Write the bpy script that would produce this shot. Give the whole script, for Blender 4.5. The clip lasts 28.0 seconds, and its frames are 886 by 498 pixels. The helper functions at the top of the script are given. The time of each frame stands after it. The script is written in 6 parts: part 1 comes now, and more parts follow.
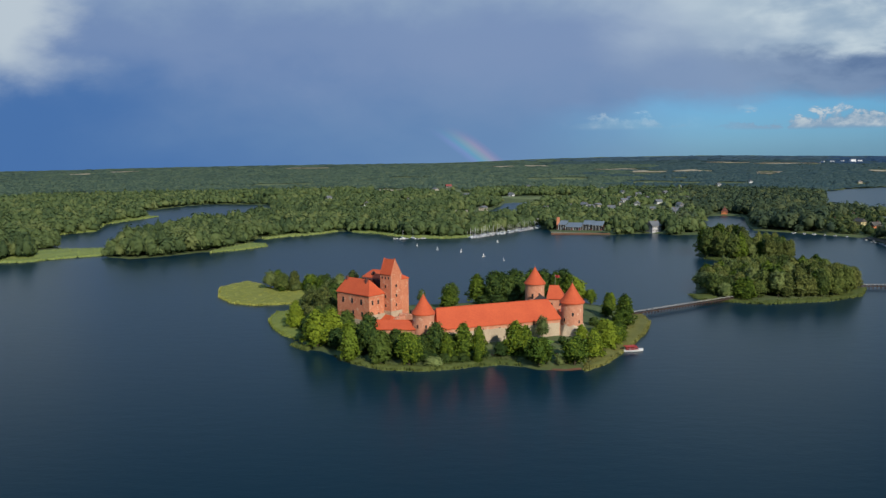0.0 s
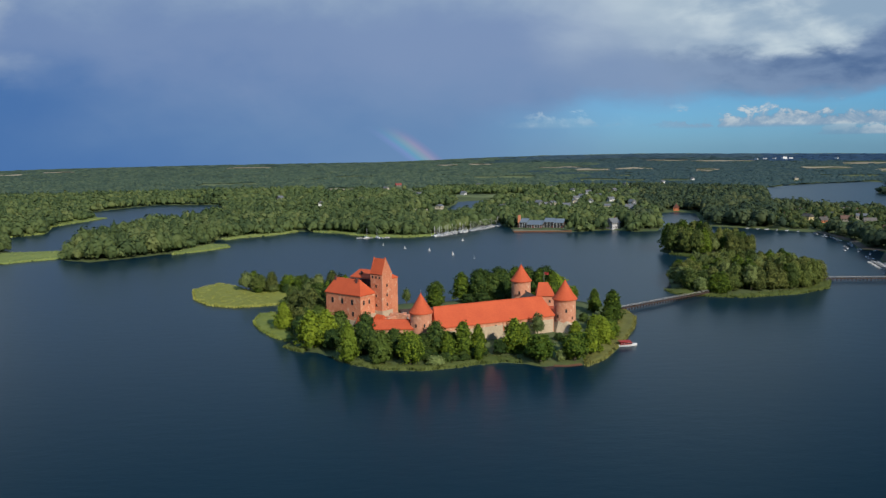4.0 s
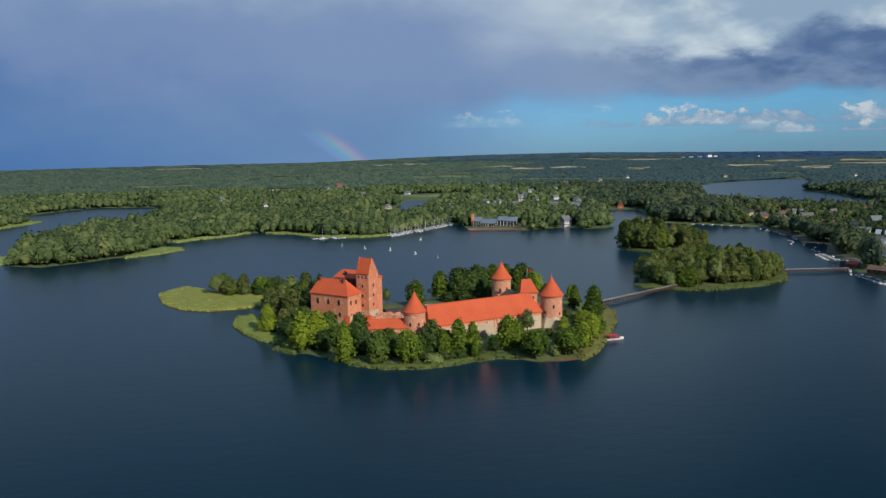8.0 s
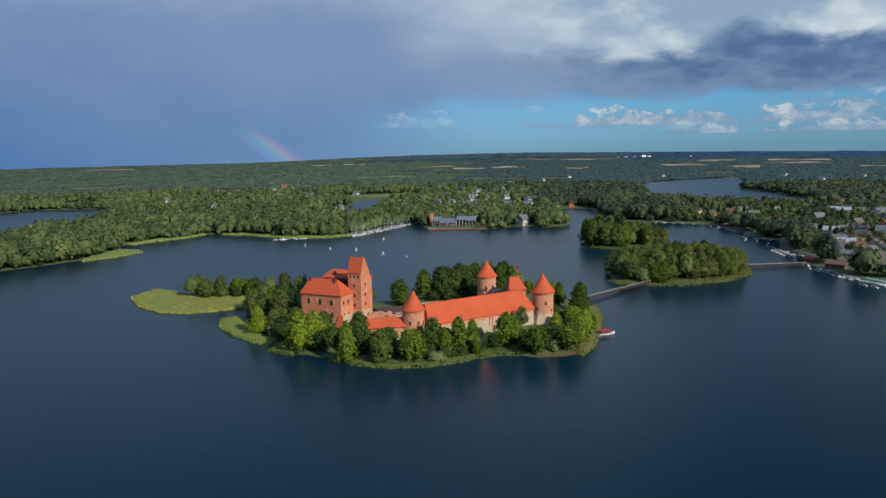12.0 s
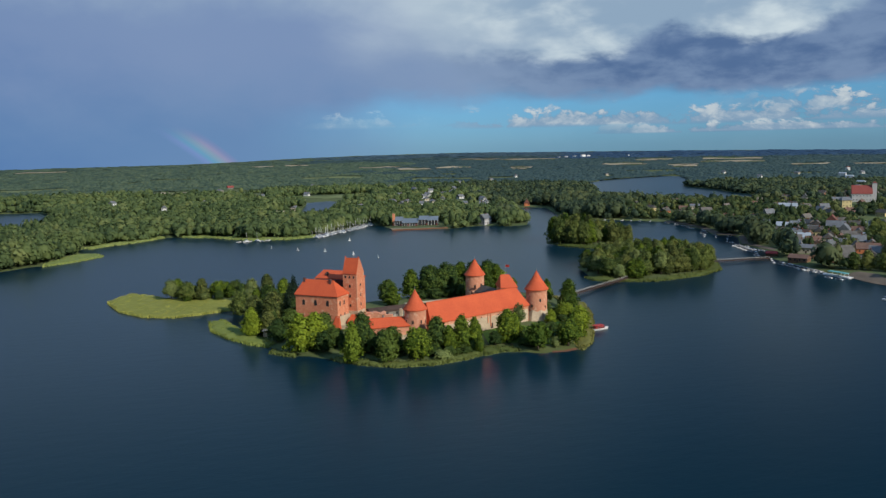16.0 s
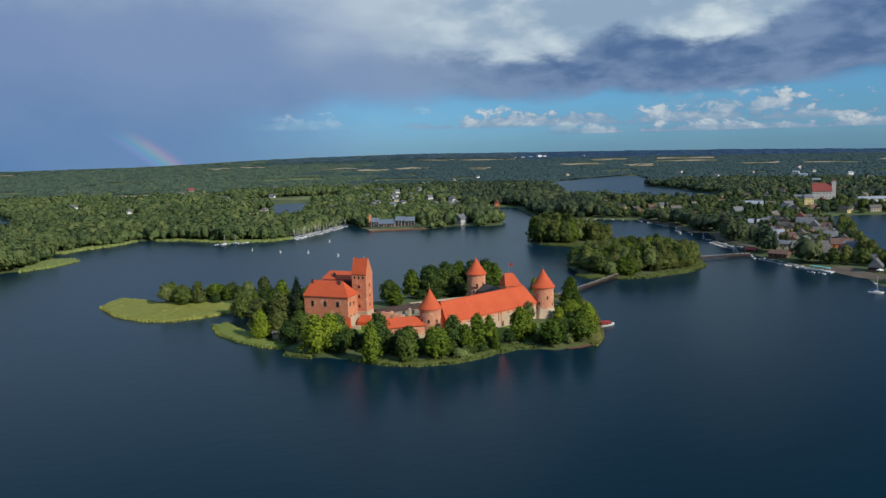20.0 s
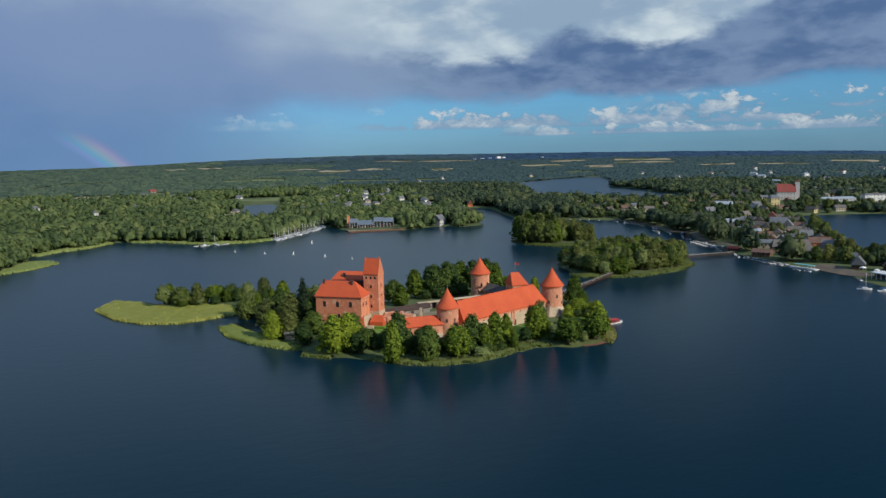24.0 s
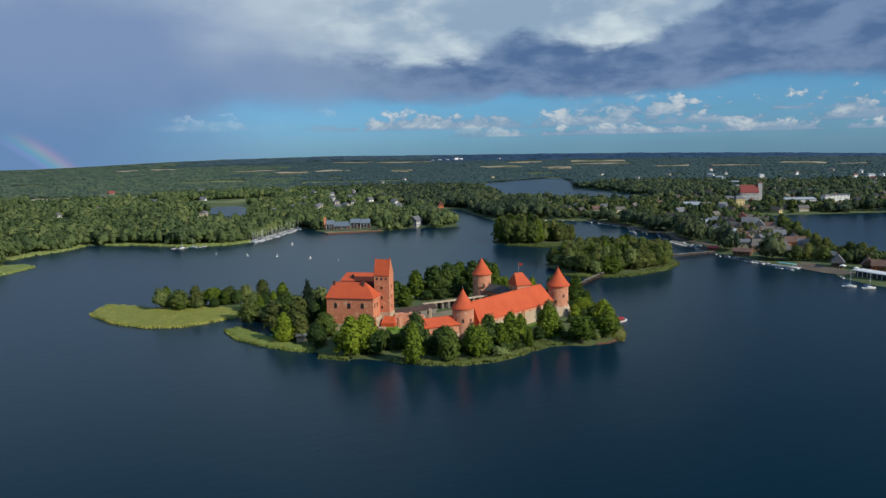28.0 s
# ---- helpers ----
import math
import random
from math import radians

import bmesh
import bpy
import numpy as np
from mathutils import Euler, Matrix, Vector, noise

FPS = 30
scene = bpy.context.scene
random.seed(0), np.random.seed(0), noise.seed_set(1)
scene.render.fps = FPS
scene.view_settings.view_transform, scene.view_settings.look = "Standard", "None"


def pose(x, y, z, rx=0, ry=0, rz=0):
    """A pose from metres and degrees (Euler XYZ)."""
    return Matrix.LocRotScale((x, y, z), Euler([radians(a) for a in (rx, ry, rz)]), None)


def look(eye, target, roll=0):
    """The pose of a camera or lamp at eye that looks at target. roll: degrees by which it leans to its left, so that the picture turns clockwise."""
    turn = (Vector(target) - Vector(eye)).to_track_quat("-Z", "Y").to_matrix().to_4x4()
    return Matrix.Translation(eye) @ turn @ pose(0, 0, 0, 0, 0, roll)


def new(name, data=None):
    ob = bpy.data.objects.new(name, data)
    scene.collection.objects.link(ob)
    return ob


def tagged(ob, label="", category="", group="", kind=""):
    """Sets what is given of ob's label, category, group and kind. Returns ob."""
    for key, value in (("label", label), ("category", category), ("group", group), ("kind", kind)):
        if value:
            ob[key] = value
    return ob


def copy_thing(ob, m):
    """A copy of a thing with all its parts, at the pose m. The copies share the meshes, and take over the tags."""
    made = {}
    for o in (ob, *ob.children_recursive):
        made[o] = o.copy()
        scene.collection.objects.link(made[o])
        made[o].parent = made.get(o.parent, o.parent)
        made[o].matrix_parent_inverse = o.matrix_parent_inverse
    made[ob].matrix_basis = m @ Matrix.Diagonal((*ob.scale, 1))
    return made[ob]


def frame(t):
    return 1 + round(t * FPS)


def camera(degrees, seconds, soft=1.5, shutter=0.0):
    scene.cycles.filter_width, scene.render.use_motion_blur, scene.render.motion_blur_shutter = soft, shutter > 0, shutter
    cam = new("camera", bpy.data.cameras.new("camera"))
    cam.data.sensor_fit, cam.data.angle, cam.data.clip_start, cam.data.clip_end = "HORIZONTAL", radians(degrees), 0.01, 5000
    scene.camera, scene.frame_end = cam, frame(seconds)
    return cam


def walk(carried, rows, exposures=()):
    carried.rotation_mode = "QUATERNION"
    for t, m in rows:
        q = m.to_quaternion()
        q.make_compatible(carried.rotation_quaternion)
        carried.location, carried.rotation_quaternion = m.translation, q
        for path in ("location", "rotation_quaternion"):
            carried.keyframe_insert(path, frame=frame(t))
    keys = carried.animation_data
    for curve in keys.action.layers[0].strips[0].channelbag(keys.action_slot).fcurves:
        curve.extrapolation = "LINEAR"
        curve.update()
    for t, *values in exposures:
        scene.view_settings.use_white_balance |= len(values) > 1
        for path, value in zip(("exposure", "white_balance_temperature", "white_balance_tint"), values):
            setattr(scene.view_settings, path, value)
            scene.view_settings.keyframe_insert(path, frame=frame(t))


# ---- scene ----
cam = camera(57.7, 28.0, soft=1.4)
PATH = [
    (0, (0.00, -368.71, 87.26), (0.01, -269.43, 75.31), -0.46),
    (0.5, (-2.90, -368.32, 87.33), (-1.96, -269.04, 75.35), -0.41),
    (1, (-5.83, -367.96, 87.29), (-3.89, -268.70, 75.29), -0.39),
    (1.5, (-8.74, -367.55, 87.15), (-5.83, -268.32, 75.12), -0.43),
    (2, (-11.86, -367.08, 86.99), (-7.94, -267.89, 74.93), -0.51),
    (2.5, (-14.82, -366.97, 87.03), (-9.95, -267.82, 74.92), -0.59),
    (3, (-18.37, -366.78, 87.09), (-12.56, -267.68, 74.98), -0.62),
    (3.5, (-21.40, -366.76, 87.22), (-14.82, -267.72, 75.08), -0.63),
    (5.5, (-34.43, -366.54, 86.98), (-23.79, -267.86, 74.83), -0.78),
    (6, (-37.67, -366.04, 87.04), (-25.93, -267.48, 74.85), -0.85),
    (6.5, (-40.96, -365.52, 87.02), (-28.16, -267.09, 74.81), -0.85),
    (7, (-44.31, -365.15, 87.00), (-30.43, -266.87, 74.79), -0.88),
    (7.5, (-47.82, -364.99, 87.16), (-32.82, -266.88, 74.90), -0.90),
    (8, (-51.22, -364.81, 87.06), (-35.20, -266.87, 74.78), -0.90),
    (8.5, (-54.65, -364.75, 86.88), (-37.69, -266.97, 74.60), -0.89),
    (9, (-58.20, -364.44, 86.90), (-40.22, -266.84, 74.60), -0.89),
    (9.5, (-61.38, -363.97, 86.84), (-42.42, -266.56, 74.54), -0.91),
    (10, (-64.94, -363.43, 86.86), (-44.93, -266.23, 74.53), -0.89),
    (10.5, (-68.43, -362.68, 86.89), (-47.36, -265.71, 74.54), -0.91),
    (11, (-71.84, -362.24, 86.92), (-49.82, -265.48, 74.56), -0.91),
    (11.5, (-75.04, -361.71, 86.88), (-52.08, -265.17, 74.51), -0.93),
    (12, (-78.41, -361.01, 86.85), (-54.46, -264.72, 74.49), -0.91),
    (12.5, (-81.70, -360.32, 86.83), (-56.81, -264.26, 74.44), -0.94),
    (14.5, (-95.06, -358.00, 87.00), (-66.49, -262.97, 74.59), -1.06),
    (15, (-98.62, -357.47, 86.93), (-69.09, -262.74, 74.52), -1.07),
    (15.5, (-101.93, -356.56, 87.00), (-71.50, -262.11, 74.57), -1.11),
    (16, (-105.07, -355.63, 86.95), (-73.77, -261.48, 74.51), -1.16),
    (16.5, (-108.14, -355.14, 86.93), (-76.02, -261.25, 74.48), -1.19),
    (17, (-111.50, -354.31, 86.97), (-78.54, -260.73, 74.50), -1.23),
    (17.5, (-114.65, -353.52, 87.00), (-81.00, -260.17, 74.52), -1.29),
    (18, (-117.98, -352.91, 87.00), (-83.71, -259.80, 74.52), -1.30),
    (18.5, (-121.11, -351.69, 86.95), (-86.19, -258.81, 74.48), -1.35),
    (19, (-124.08, -350.55, 86.99), (-88.57, -257.90, 74.53), -1.38),
    (19.5, (-127.30, -349.50, 86.97), (-91.17, -257.09, 74.52), -1.42),
    (20, (-130.74, -348.41, 86.97), (-93.96, -256.26, 74.54), -1.42),
    (20.5, (-133.86, -347.18, 86.98), (-96.47, -255.27, 74.55), -1.43),
    (21, (-136.89, -346.24, 87.00), (-98.90, -254.58, 74.57), -1.40),
    (21.5, (-140.22, -344.85, 86.99), (-101.56, -253.46, 74.57), -1.39),
    (23.5, (-153.11, -339.80, 86.88), (-111.83, -249.57, 74.49), -1.33),
    (24, (-156.36, -338.80, 86.92), (-114.39, -248.88, 74.53), -1.28),
    (24.5, (-159.49, -337.72, 86.98), (-116.89, -248.10, 74.57), -1.24),
    (25, (-162.66, -336.14, 87.10), (-119.42, -246.84, 74.68), -1.21),
    (25.5, (-166.01, -334.95, 87.26), (-122.13, -245.96, 74.84), -1.22),
    (26, (-169.35, -333.83, 87.50), (-124.83, -245.15, 75.08), -1.20),
    (26.5, (-172.76, -332.48, 87.60), (-127.56, -244.15, 75.15), -1.18),
    (27, (-175.81, -331.21, 87.61), (-129.97, -243.21, 75.19), -1.19),
    (27.5, (-178.94, -329.74, 87.56), (-132.37, -242.12, 75.19), -1.17),
    (28, (-181.96, -328.39, 87.60), (-134.71, -241.13, 75.24), -1.18),
]
walk(cam, [(t, look(eye, target, roll)) for t, eye, target, roll in PATH])

# ---- daylight: a warm afternoon sun from behind, showers and broken cloud ahead ----
SUN_BEARING, SUN_HEIGHT = 153.7, 31.0
sun_way = Vector((math.sin(radians(SUN_BEARING)) * math.cos(radians(SUN_HEIGHT)),
                  math.cos(radians(SUN_BEARING)) * math.cos(radians(SUN_HEIGHT)), math.sin(radians(SUN_HEIGHT))))
sun = new("sun", bpy.data.lights.new("sun", "SUN"))
sun.data.energy, sun.data.angle, sun.data.color = 4.1, radians(0.6), (1.0, 0.94, 0.83)
sun.matrix_world = look(sun_way * 900, (0, 0, 0))


class Graph:
    """Short names for building a node tree."""

    def __init__(self, tree, keep=False):
        self.tree = tree
        if not keep:
            tree.nodes.clear()

    def add(self, kind):
        return self.tree.nodes.new(kind)

    def link(self, value, socket):
        if isinstance(value, (int, float, tuple)):
            socket.default_value = value
        else:
            self.tree.links.new(value, socket)

    def math(self, op, a, b=0.0, c=0.0, clamp=False):
        node = self.add("ShaderNodeMath")
        node.operation, node.use_clamp = op, clamp
        for value, socket in zip((a, b, c), node.inputs):
            self.link(value, socket)
        return node.outputs[0]

    def step(self, value, low, high):
        node = self.add("ShaderNodeMapRange")
        node.interpolation_type = "SMOOTHSTEP"
        for v, socket in zip((value, low, high, 0.0, 1.0), node.inputs):
            self.link(v, socket)
        return node.outputs[0]

    def mix(self, amount, a, b, blend="MIX"):
        node = self.add("ShaderNodeMix")
        node.data_type, node.blend_type = "RGBA", blend
        self.link(amount, node.inputs[0])
        for value, socket in ((a, node.inputs[6]), (b, node.inputs[7])):
            self.link((*value, 1.0) if isinstance(value, tuple) else value, socket)
        return node.outputs[2]

    def noise(self, vector, scale, detail=5.0, rough=0.55, distortion=0.0):
        node = self.add("ShaderNodeTexNoise")
        self.link(vector, node.inputs["Vector"])
        for key, value in (("Scale", scale), ("Detail", detail), ("Roughness", rough), ("Distortion", distortion)):
            node.inputs[key].default_value = value
        return node.outputs[0]

    def combine(self, x, y, z):
        node = self.add("ShaderNodeCombineXYZ")
        for value, socket in zip((x, y, z), node.inputs):
            self.link(value, socket)
        return node.outputs[0]


def build_sky():
    world = bpy.data.worlds.new("sky")
    scene.world = world
    world.use_nodes = True
    g = Graph(world.node_tree)
    out = g.add("ShaderNodeOutputWorld")
    clear = g.add("ShaderNodeTexSky")
    clear.sky_type, clear.sun_disc = "NISHITA", False
    clear.sun_elevation, clear.sun_rotation = radians(SUN_HEIGHT), radians(SUN_BEARING)
    clear.air_density, clear.dust_density, clear.ozone_density = 1.0, 0.25, 2.5
    coord = g.add("ShaderNodeTexCoord").outputs["Generated"]
    way = g.add("ShaderNodeSeparateXYZ")
    g.link(coord, way.inputs[0])
    x, y, z = way.outputs
    bearing = g.math("MULTIPLY", g.math("ARCTAN2", x, y), 57.29578)
    height = g.math("MULTIPLY", g.math("ARCSINE", z), 57.29578)
    # the sky as degrees of bearing and of height, height drawn out so that clouds lie flat
    flat = g.combine(bearing, g.math("MULTIPLY", height, 1.7), 0.0)
    soft = g.noise(flat, 0.045, 6.0, 0.5, 0.3)
    puff = g.noise(flat, 0.125, 6.0, 0.52, 0.25)
    fine = g.noise(flat, 0.48, 6.0, 0.56)
    wob = g.math("MULTIPLY", g.math("SUBTRACT", puff, 0.5), 1.0)
    slow = g.math("MULTIPLY", g.math("SUBTRACT", soft, 0.5), 1.0)
    fin = g.math("MULTIPLY", g.math("SUBTRACT", fine, 0.5), 1.0)
    hb = g.math("ADD", height, g.math("ADD", g.math("MULTIPLY", wob, 4.0), g.math("MULTIPLY", fin, 1.6)))
    bb = g.math("ADD", bearing, g.math("ADD", g.math("MULTIPLY", slow, 30.0), g.math("MULTIPLY", wob, 10.0)))
    blue = g.mix(1.0, clear.outputs[0], g.mix(g.step(height, 0.0, 5.0), (0.27, 0.60, 1.16), (0.30, 0.68, 1.10)), "MULTIPLY")
    # storm: deep blue near the ground to the left, paler and greyer upward and to the right
    storm = g.mix(g.step(hb, 0.0, 7.0), (0.135, 0.25, 0.45), (0.195, 0.285, 0.475))
    storm = g.mix(g.step(bb, -26.0, 2.0), g.mix(g.step(hb, 3.0, 8.0), (0.065, 0.165, 0.395), (0.16, 0.25, 0.45)), storm)
    storm = g.mix(g.step(hb, 8.0, 13.0), storm, (0.32, 0.43, 0.56))
    # heavy cumulus bank to the right: dark flat underside, ragged bright shoulders
    billow = g.noise(g.combine(bearing, g.math("MULTIPLY", height, 1.9), 7.0), 0.085, 7.0, 0.5, 0.2)
    curl = g.noise(g.combine(bearing, g.math("MULTIPLY", height, 2.2), 11.0), 0.30, 6.0, 0.52, 0.2)
    bil = g.math("SUBTRACT", billow, 0.5)
    cur = g.math("SUBTRACT", curl, 0.5)
    dark = g.mix(g.step(curl, 0.34, 0.66), (0.085, 0.155, 0.305), (0.175, 0.262, 0.42))
    lit = g.mix(g.step(g.math("ADD", billow, g.math("MULTIPLY", cur, 0.5)), 0.38, 0.70), (0.27, 0.385, 0.52), (0.62, 0.715, 0.76))
    lift = g.math("ADD", g.math("SUBTRACT", height, g.math("MULTIPLY", g.step(bearing, 40.0, 58.0), 3.2)), g.math("MULTIPLY", g.step(bearing, 38.0, 26.0), 1.0))
    crest = g.math("ADD", lift, g.math("ADD", g.math("MULTIPLY", bil, 6.0), g.math("MULTIPLY", cur, 2.4)))
    bank = g.mix(g.step(crest, 6.5, 7.6), dark, lit)
    # thinner grey veil where the bank begins
    veil = g.mix(g.step(g.math("ADD", height, g.math("MULTIPLY", bil, 8.0)), 5.0, 9.0), (0.235, 0.33, 0.49), (0.50, 0.60, 0.68))
    bank = g.mix(g.step(bb, 14.0, 30.0), veil, bank)
    # unseen dark broken cloud, added to darken lake reflections, most to the right
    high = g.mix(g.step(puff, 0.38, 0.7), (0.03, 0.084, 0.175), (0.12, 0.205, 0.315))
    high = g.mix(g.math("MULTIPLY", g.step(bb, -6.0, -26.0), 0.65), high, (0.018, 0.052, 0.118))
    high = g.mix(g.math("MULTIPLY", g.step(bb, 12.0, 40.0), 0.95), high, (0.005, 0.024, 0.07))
    # where the storm ends and the bank begins
    cloud = g.mix(g.step(bb, 6.0, 22.0), storm, bank)
    # the added dark layer starts lower towards the right
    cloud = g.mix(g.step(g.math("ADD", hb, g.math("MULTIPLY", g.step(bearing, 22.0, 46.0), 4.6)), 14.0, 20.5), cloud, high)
    # brighter blue overhead, out of view, added to fill shadows with bluish light
    cloud = g.mix(g.step(height, 32.0, 55.0), cloud, (0.24, 0.42, 0.74))
    # white tower of cloud at the far left
    tower = g.math("MULTIPLY", g.step(g.math("ADD", bearing, g.math("MULTIPLY", wob, 14.0)), -22.0, -27.0), g.math("MULTIPLY", g.step(hb, 3.6, 7.0), g.step(hb, 13.5, 10.5)))
    cloud = g.mix(g.math("MULTIPLY", tower, 0.9), cloud, (0.52, 0.60, 0.66))
    # cover: everywhere but a clear band low down on the right, soft towards the storm
    sill = g.math("ADD", height, g.math("ADD", g.math("MULTIPLY", bil, 3.2), g.math("MULTIPLY", cur, 1.5)))
    sill = g.math("ADD", sill, g.math("SUBTRACT", g.math("MULTIPLY", g.step(bearing, 22.0, 2.0), 1.6), g.math("MULTIPLY", g.step(bearing, 28.0, 52.0), 0.1)))
    gap = g.math("MULTIPLY", g.step(g.math("ADD", bearing, g.math("MULTIPLY", slow, 16.0)), 2.0, 20.0), g.mix(g.step(bearing, 16.0, 30.0), g.step(sill, 4.7, 2.7), g.step(sill, 4.25, 3.25)))
    cover = g.math("SUBTRACT", 1.0, g.math("MULTIPLY", gap, 0.9))
    # rows of small fair-weather clouds in the clear band, flat below and heaped above
    for base, deep, first, last, seed, much in ((1.35, 1.5, 15.0, 24.0, 3.0, 0.60), (2.1, 1.7, 34.0, 45.0, 17.0, 0.56), (0.75, 0.8, 24.0, 36.0, 29.0, 0.57), (1.5, 1.3, 8.0, 12.0, 41.0, 0.57)):
        heap = g.noise(g.combine(bearing, g.math("MULTIPLY", height, 1.7), seed), 0.5, 8.0, 0.62, 0.25)
        group = g.noise(g.combine(bearing, 0.0, seed + 5.0), 0.11, 2.0, 0.5)
        rise = g.math("DIVIDE", g.math("SUBTRACT", height, base), deep)
        body = g.math("SUBTRACT", g.math("ADD", heap, g.math("MULTIPLY", g.math("SUBTRACT", group, 0.5), 0.7)), g.math("MULTIPLY", g.math("MAXIMUM", rise, 0.0), 0.24))
        body = g.math("MULTIPLY", g.step(body, 1.0 - much - 0.055, 1.0 - much + 0.045), g.math("MULTIPLY", g.step(rise, -0.12, 0.12), g.step(rise, 1.25, 0.8)))
        body = g.math("MULTIPLY", body, g.step(bearing, first, last))
        if base == 1.5:
            body = g.math("MULTIPLY", g.math("MULTIPLY", body, g.step(bearing, 19.0, 15.0)), 0.6)
        tint = g.mix(g.step(g.math("ADD", g.math("MULTIPLY", rise, 0.5), g.math("MULTIPLY", g.math("SUBTRACT", heap, 0.5), 2.6)), 0.05, 0.75), (0.25, 0.36, 0.49), (0.66, 0.70, 0.70))
        body = g.math("MULTIPLY", body, 0.86)
        seen = body if base == 1.5 else g.math("MULTIPLY", body, gap)
        cloud = g.mix(seen, cloud, tint)
        cover = g.math("MAXIMUM", cover, seen)
    # rainbow: rings round the point opposite the sun, seen in the shower only
    dot = g.add("ShaderNodeVectorMath")
    dot.operation = "DOT_PRODUCT"
    g.link(coord, dot.inputs[0])
    dot.inputs[1].default_value = -sun_way
    ring = g.math("MULTIPLY", g.math("ARCCOSINE", dot.outputs["Value"]), 57.29578)
    ramp = g.add("ShaderNodeValToRGB")
    g.link(g.math("DIVIDE", g.math("SUBTRACT", ring, 40.1), 2.1, clamp=True), ramp.inputs[0])
    el = ramp.color_ramp.elements
    el[0].position, el[0].color = 0.12, (0, 0, 0, 1)
    el[1].position, el[1].color = 0.95, (0, 0, 0, 1)
    for at, colour in ((0.28, (0.05, 0.03, 0.10, 1)), (0.42, (0.0, 0.10, 0.06, 1)), (0.56, (0.10, 0.11, 0.0, 1)), (0.70, (0.17, 0.045, 0.0, 1)), (0.82, (0.07, 0.0, 0.0, 1))):
        e = el.new(at)
        e.color = colour
    fade = g.math("MULTIPLY", g.step(height, 1.9, 0.3), g.step(bearing, -6.0, 0.0))
    bow = g.mix(g.math("MULTIPLY", fade, 0.78), (0.0, 0.0, 0.0), ramp.outputs[0])
    cloud = g.mix(1.0, cloud, bow, "ADD")
    thin, thick = g.add("ShaderNodeBackground"), g.add("ShaderNodeBackground")
    g.link(blue, thin.inputs[0])
    thin.inputs[1].default_value = 0.094
    g.link(cloud, thick.inputs[0])
    thick.inputs[1].default_value = 1.0
    both = g.add("ShaderNodeMixShader")
    g.link(cover, both.inputs[0])
    g.tree.links.new(thin.outputs[0], both.inputs[1])
    g.tree.links.new(thick.outputs[0], both.inputs[2])
    g.tree.links.new(both.outputs[0], out.inputs[0])


build_sky()


# ---- materials ----
def material(name, low, high, rough=0.85, grain=2.0, stain=0.15, bump=0.0, metal=0.0, vary=0.0, islands=0.0, scar=None):
    """A surface that wanders between two colours at two scales, with fine relief."""
    m = bpy.data.materials.new(name)
    m.use_nodes = True
    g = Graph(m.node_tree)
    out, shade = g.add("ShaderNodeOutputMaterial"), g.add("ShaderNodeBsdfPrincipled")
    where = g.add("ShaderNodeTexCoord").outputs["Object"]
    small, large = g.noise(where, grain, 6.0, 0.65), g.noise(where, stain, 4.0, 0.6)
    amount = g.math("ADD", g.math("MULTIPLY", small, 0.5), g.math("MULTIPLY", large, 0.5))
    if vary:
        amount = g.math("ADD", amount, g.math("MULTIPLY", g.math("SUBTRACT", g.add("ShaderNodeObjectInfo").outputs["Random"], 0.5), vary))
    if islands:
        amount = g.math("ADD", amount, g.math("MULTIPLY", g.math("SUBTRACT", g.add("ShaderNodeNewGeometry").outputs["Random Per Island"], 0.5), islands))
    colour = g.mix(g.step(amount, 0.28, 0.72), low, high)
    if scar:
        worn = g.step(g.math("ADD", g.noise(where, 0.42, 5.0, 0.6, 0.4), g.math("MULTIPLY", g.math("SUBTRACT", small, 0.5), 0.3)), 0.56, 0.66)
        colour = g.mix(g.math("MULTIPLY", worn, 0.75), colour, scar)
    g.link(colour, shade.inputs["Base Color"])
    shade.inputs["Roughness"].default_value, shade.inputs["Metallic"].default_value = rough, metal
    if bump:
        node = g.add("ShaderNodeBump")
        node.inputs["Strength"].default_value, node.inputs["Distance"].default_value = min(1.0, bump), 0.3
        g.link(small, node.inputs["Height"])
        g.link(node.outputs[0], shade.inputs["Normal"])
    g.tree.links.new(shade.outputs[0], out.inputs[0])
    return m


def foliage(name, low, high, islands=0.5, vary=0.5, patch=0.12, grain=0.9):
    m = material(name, low, high, 0.75, grain, patch, 0.0, 0.0, vary, islands)
    g = m.node_tree
    shade = next(n for n in g.nodes if n.type == "BSDF_PRINCIPLED")
    shade.inputs["Specular IOR Level"].default_value = 0.2
    thin = g.nodes.new("ShaderNodeBsdfTranslucent")
    g.links.new(shade.inputs["Base Color"].links[0].from_socket, thin.inputs[0])
    both = g.nodes.new("ShaderNodeMixShader")
    both.inputs[0].default_value = 0.2
    out = next(n for n in g.nodes if n.type == "OUTPUT_MATERIAL")
    g.links.new(shade.outputs[0], both.inputs[1])
    g.links.new(thin.outputs[0], both.inputs[2])
    g.links.new(both.outputs[0], out.inputs[0])
    return m


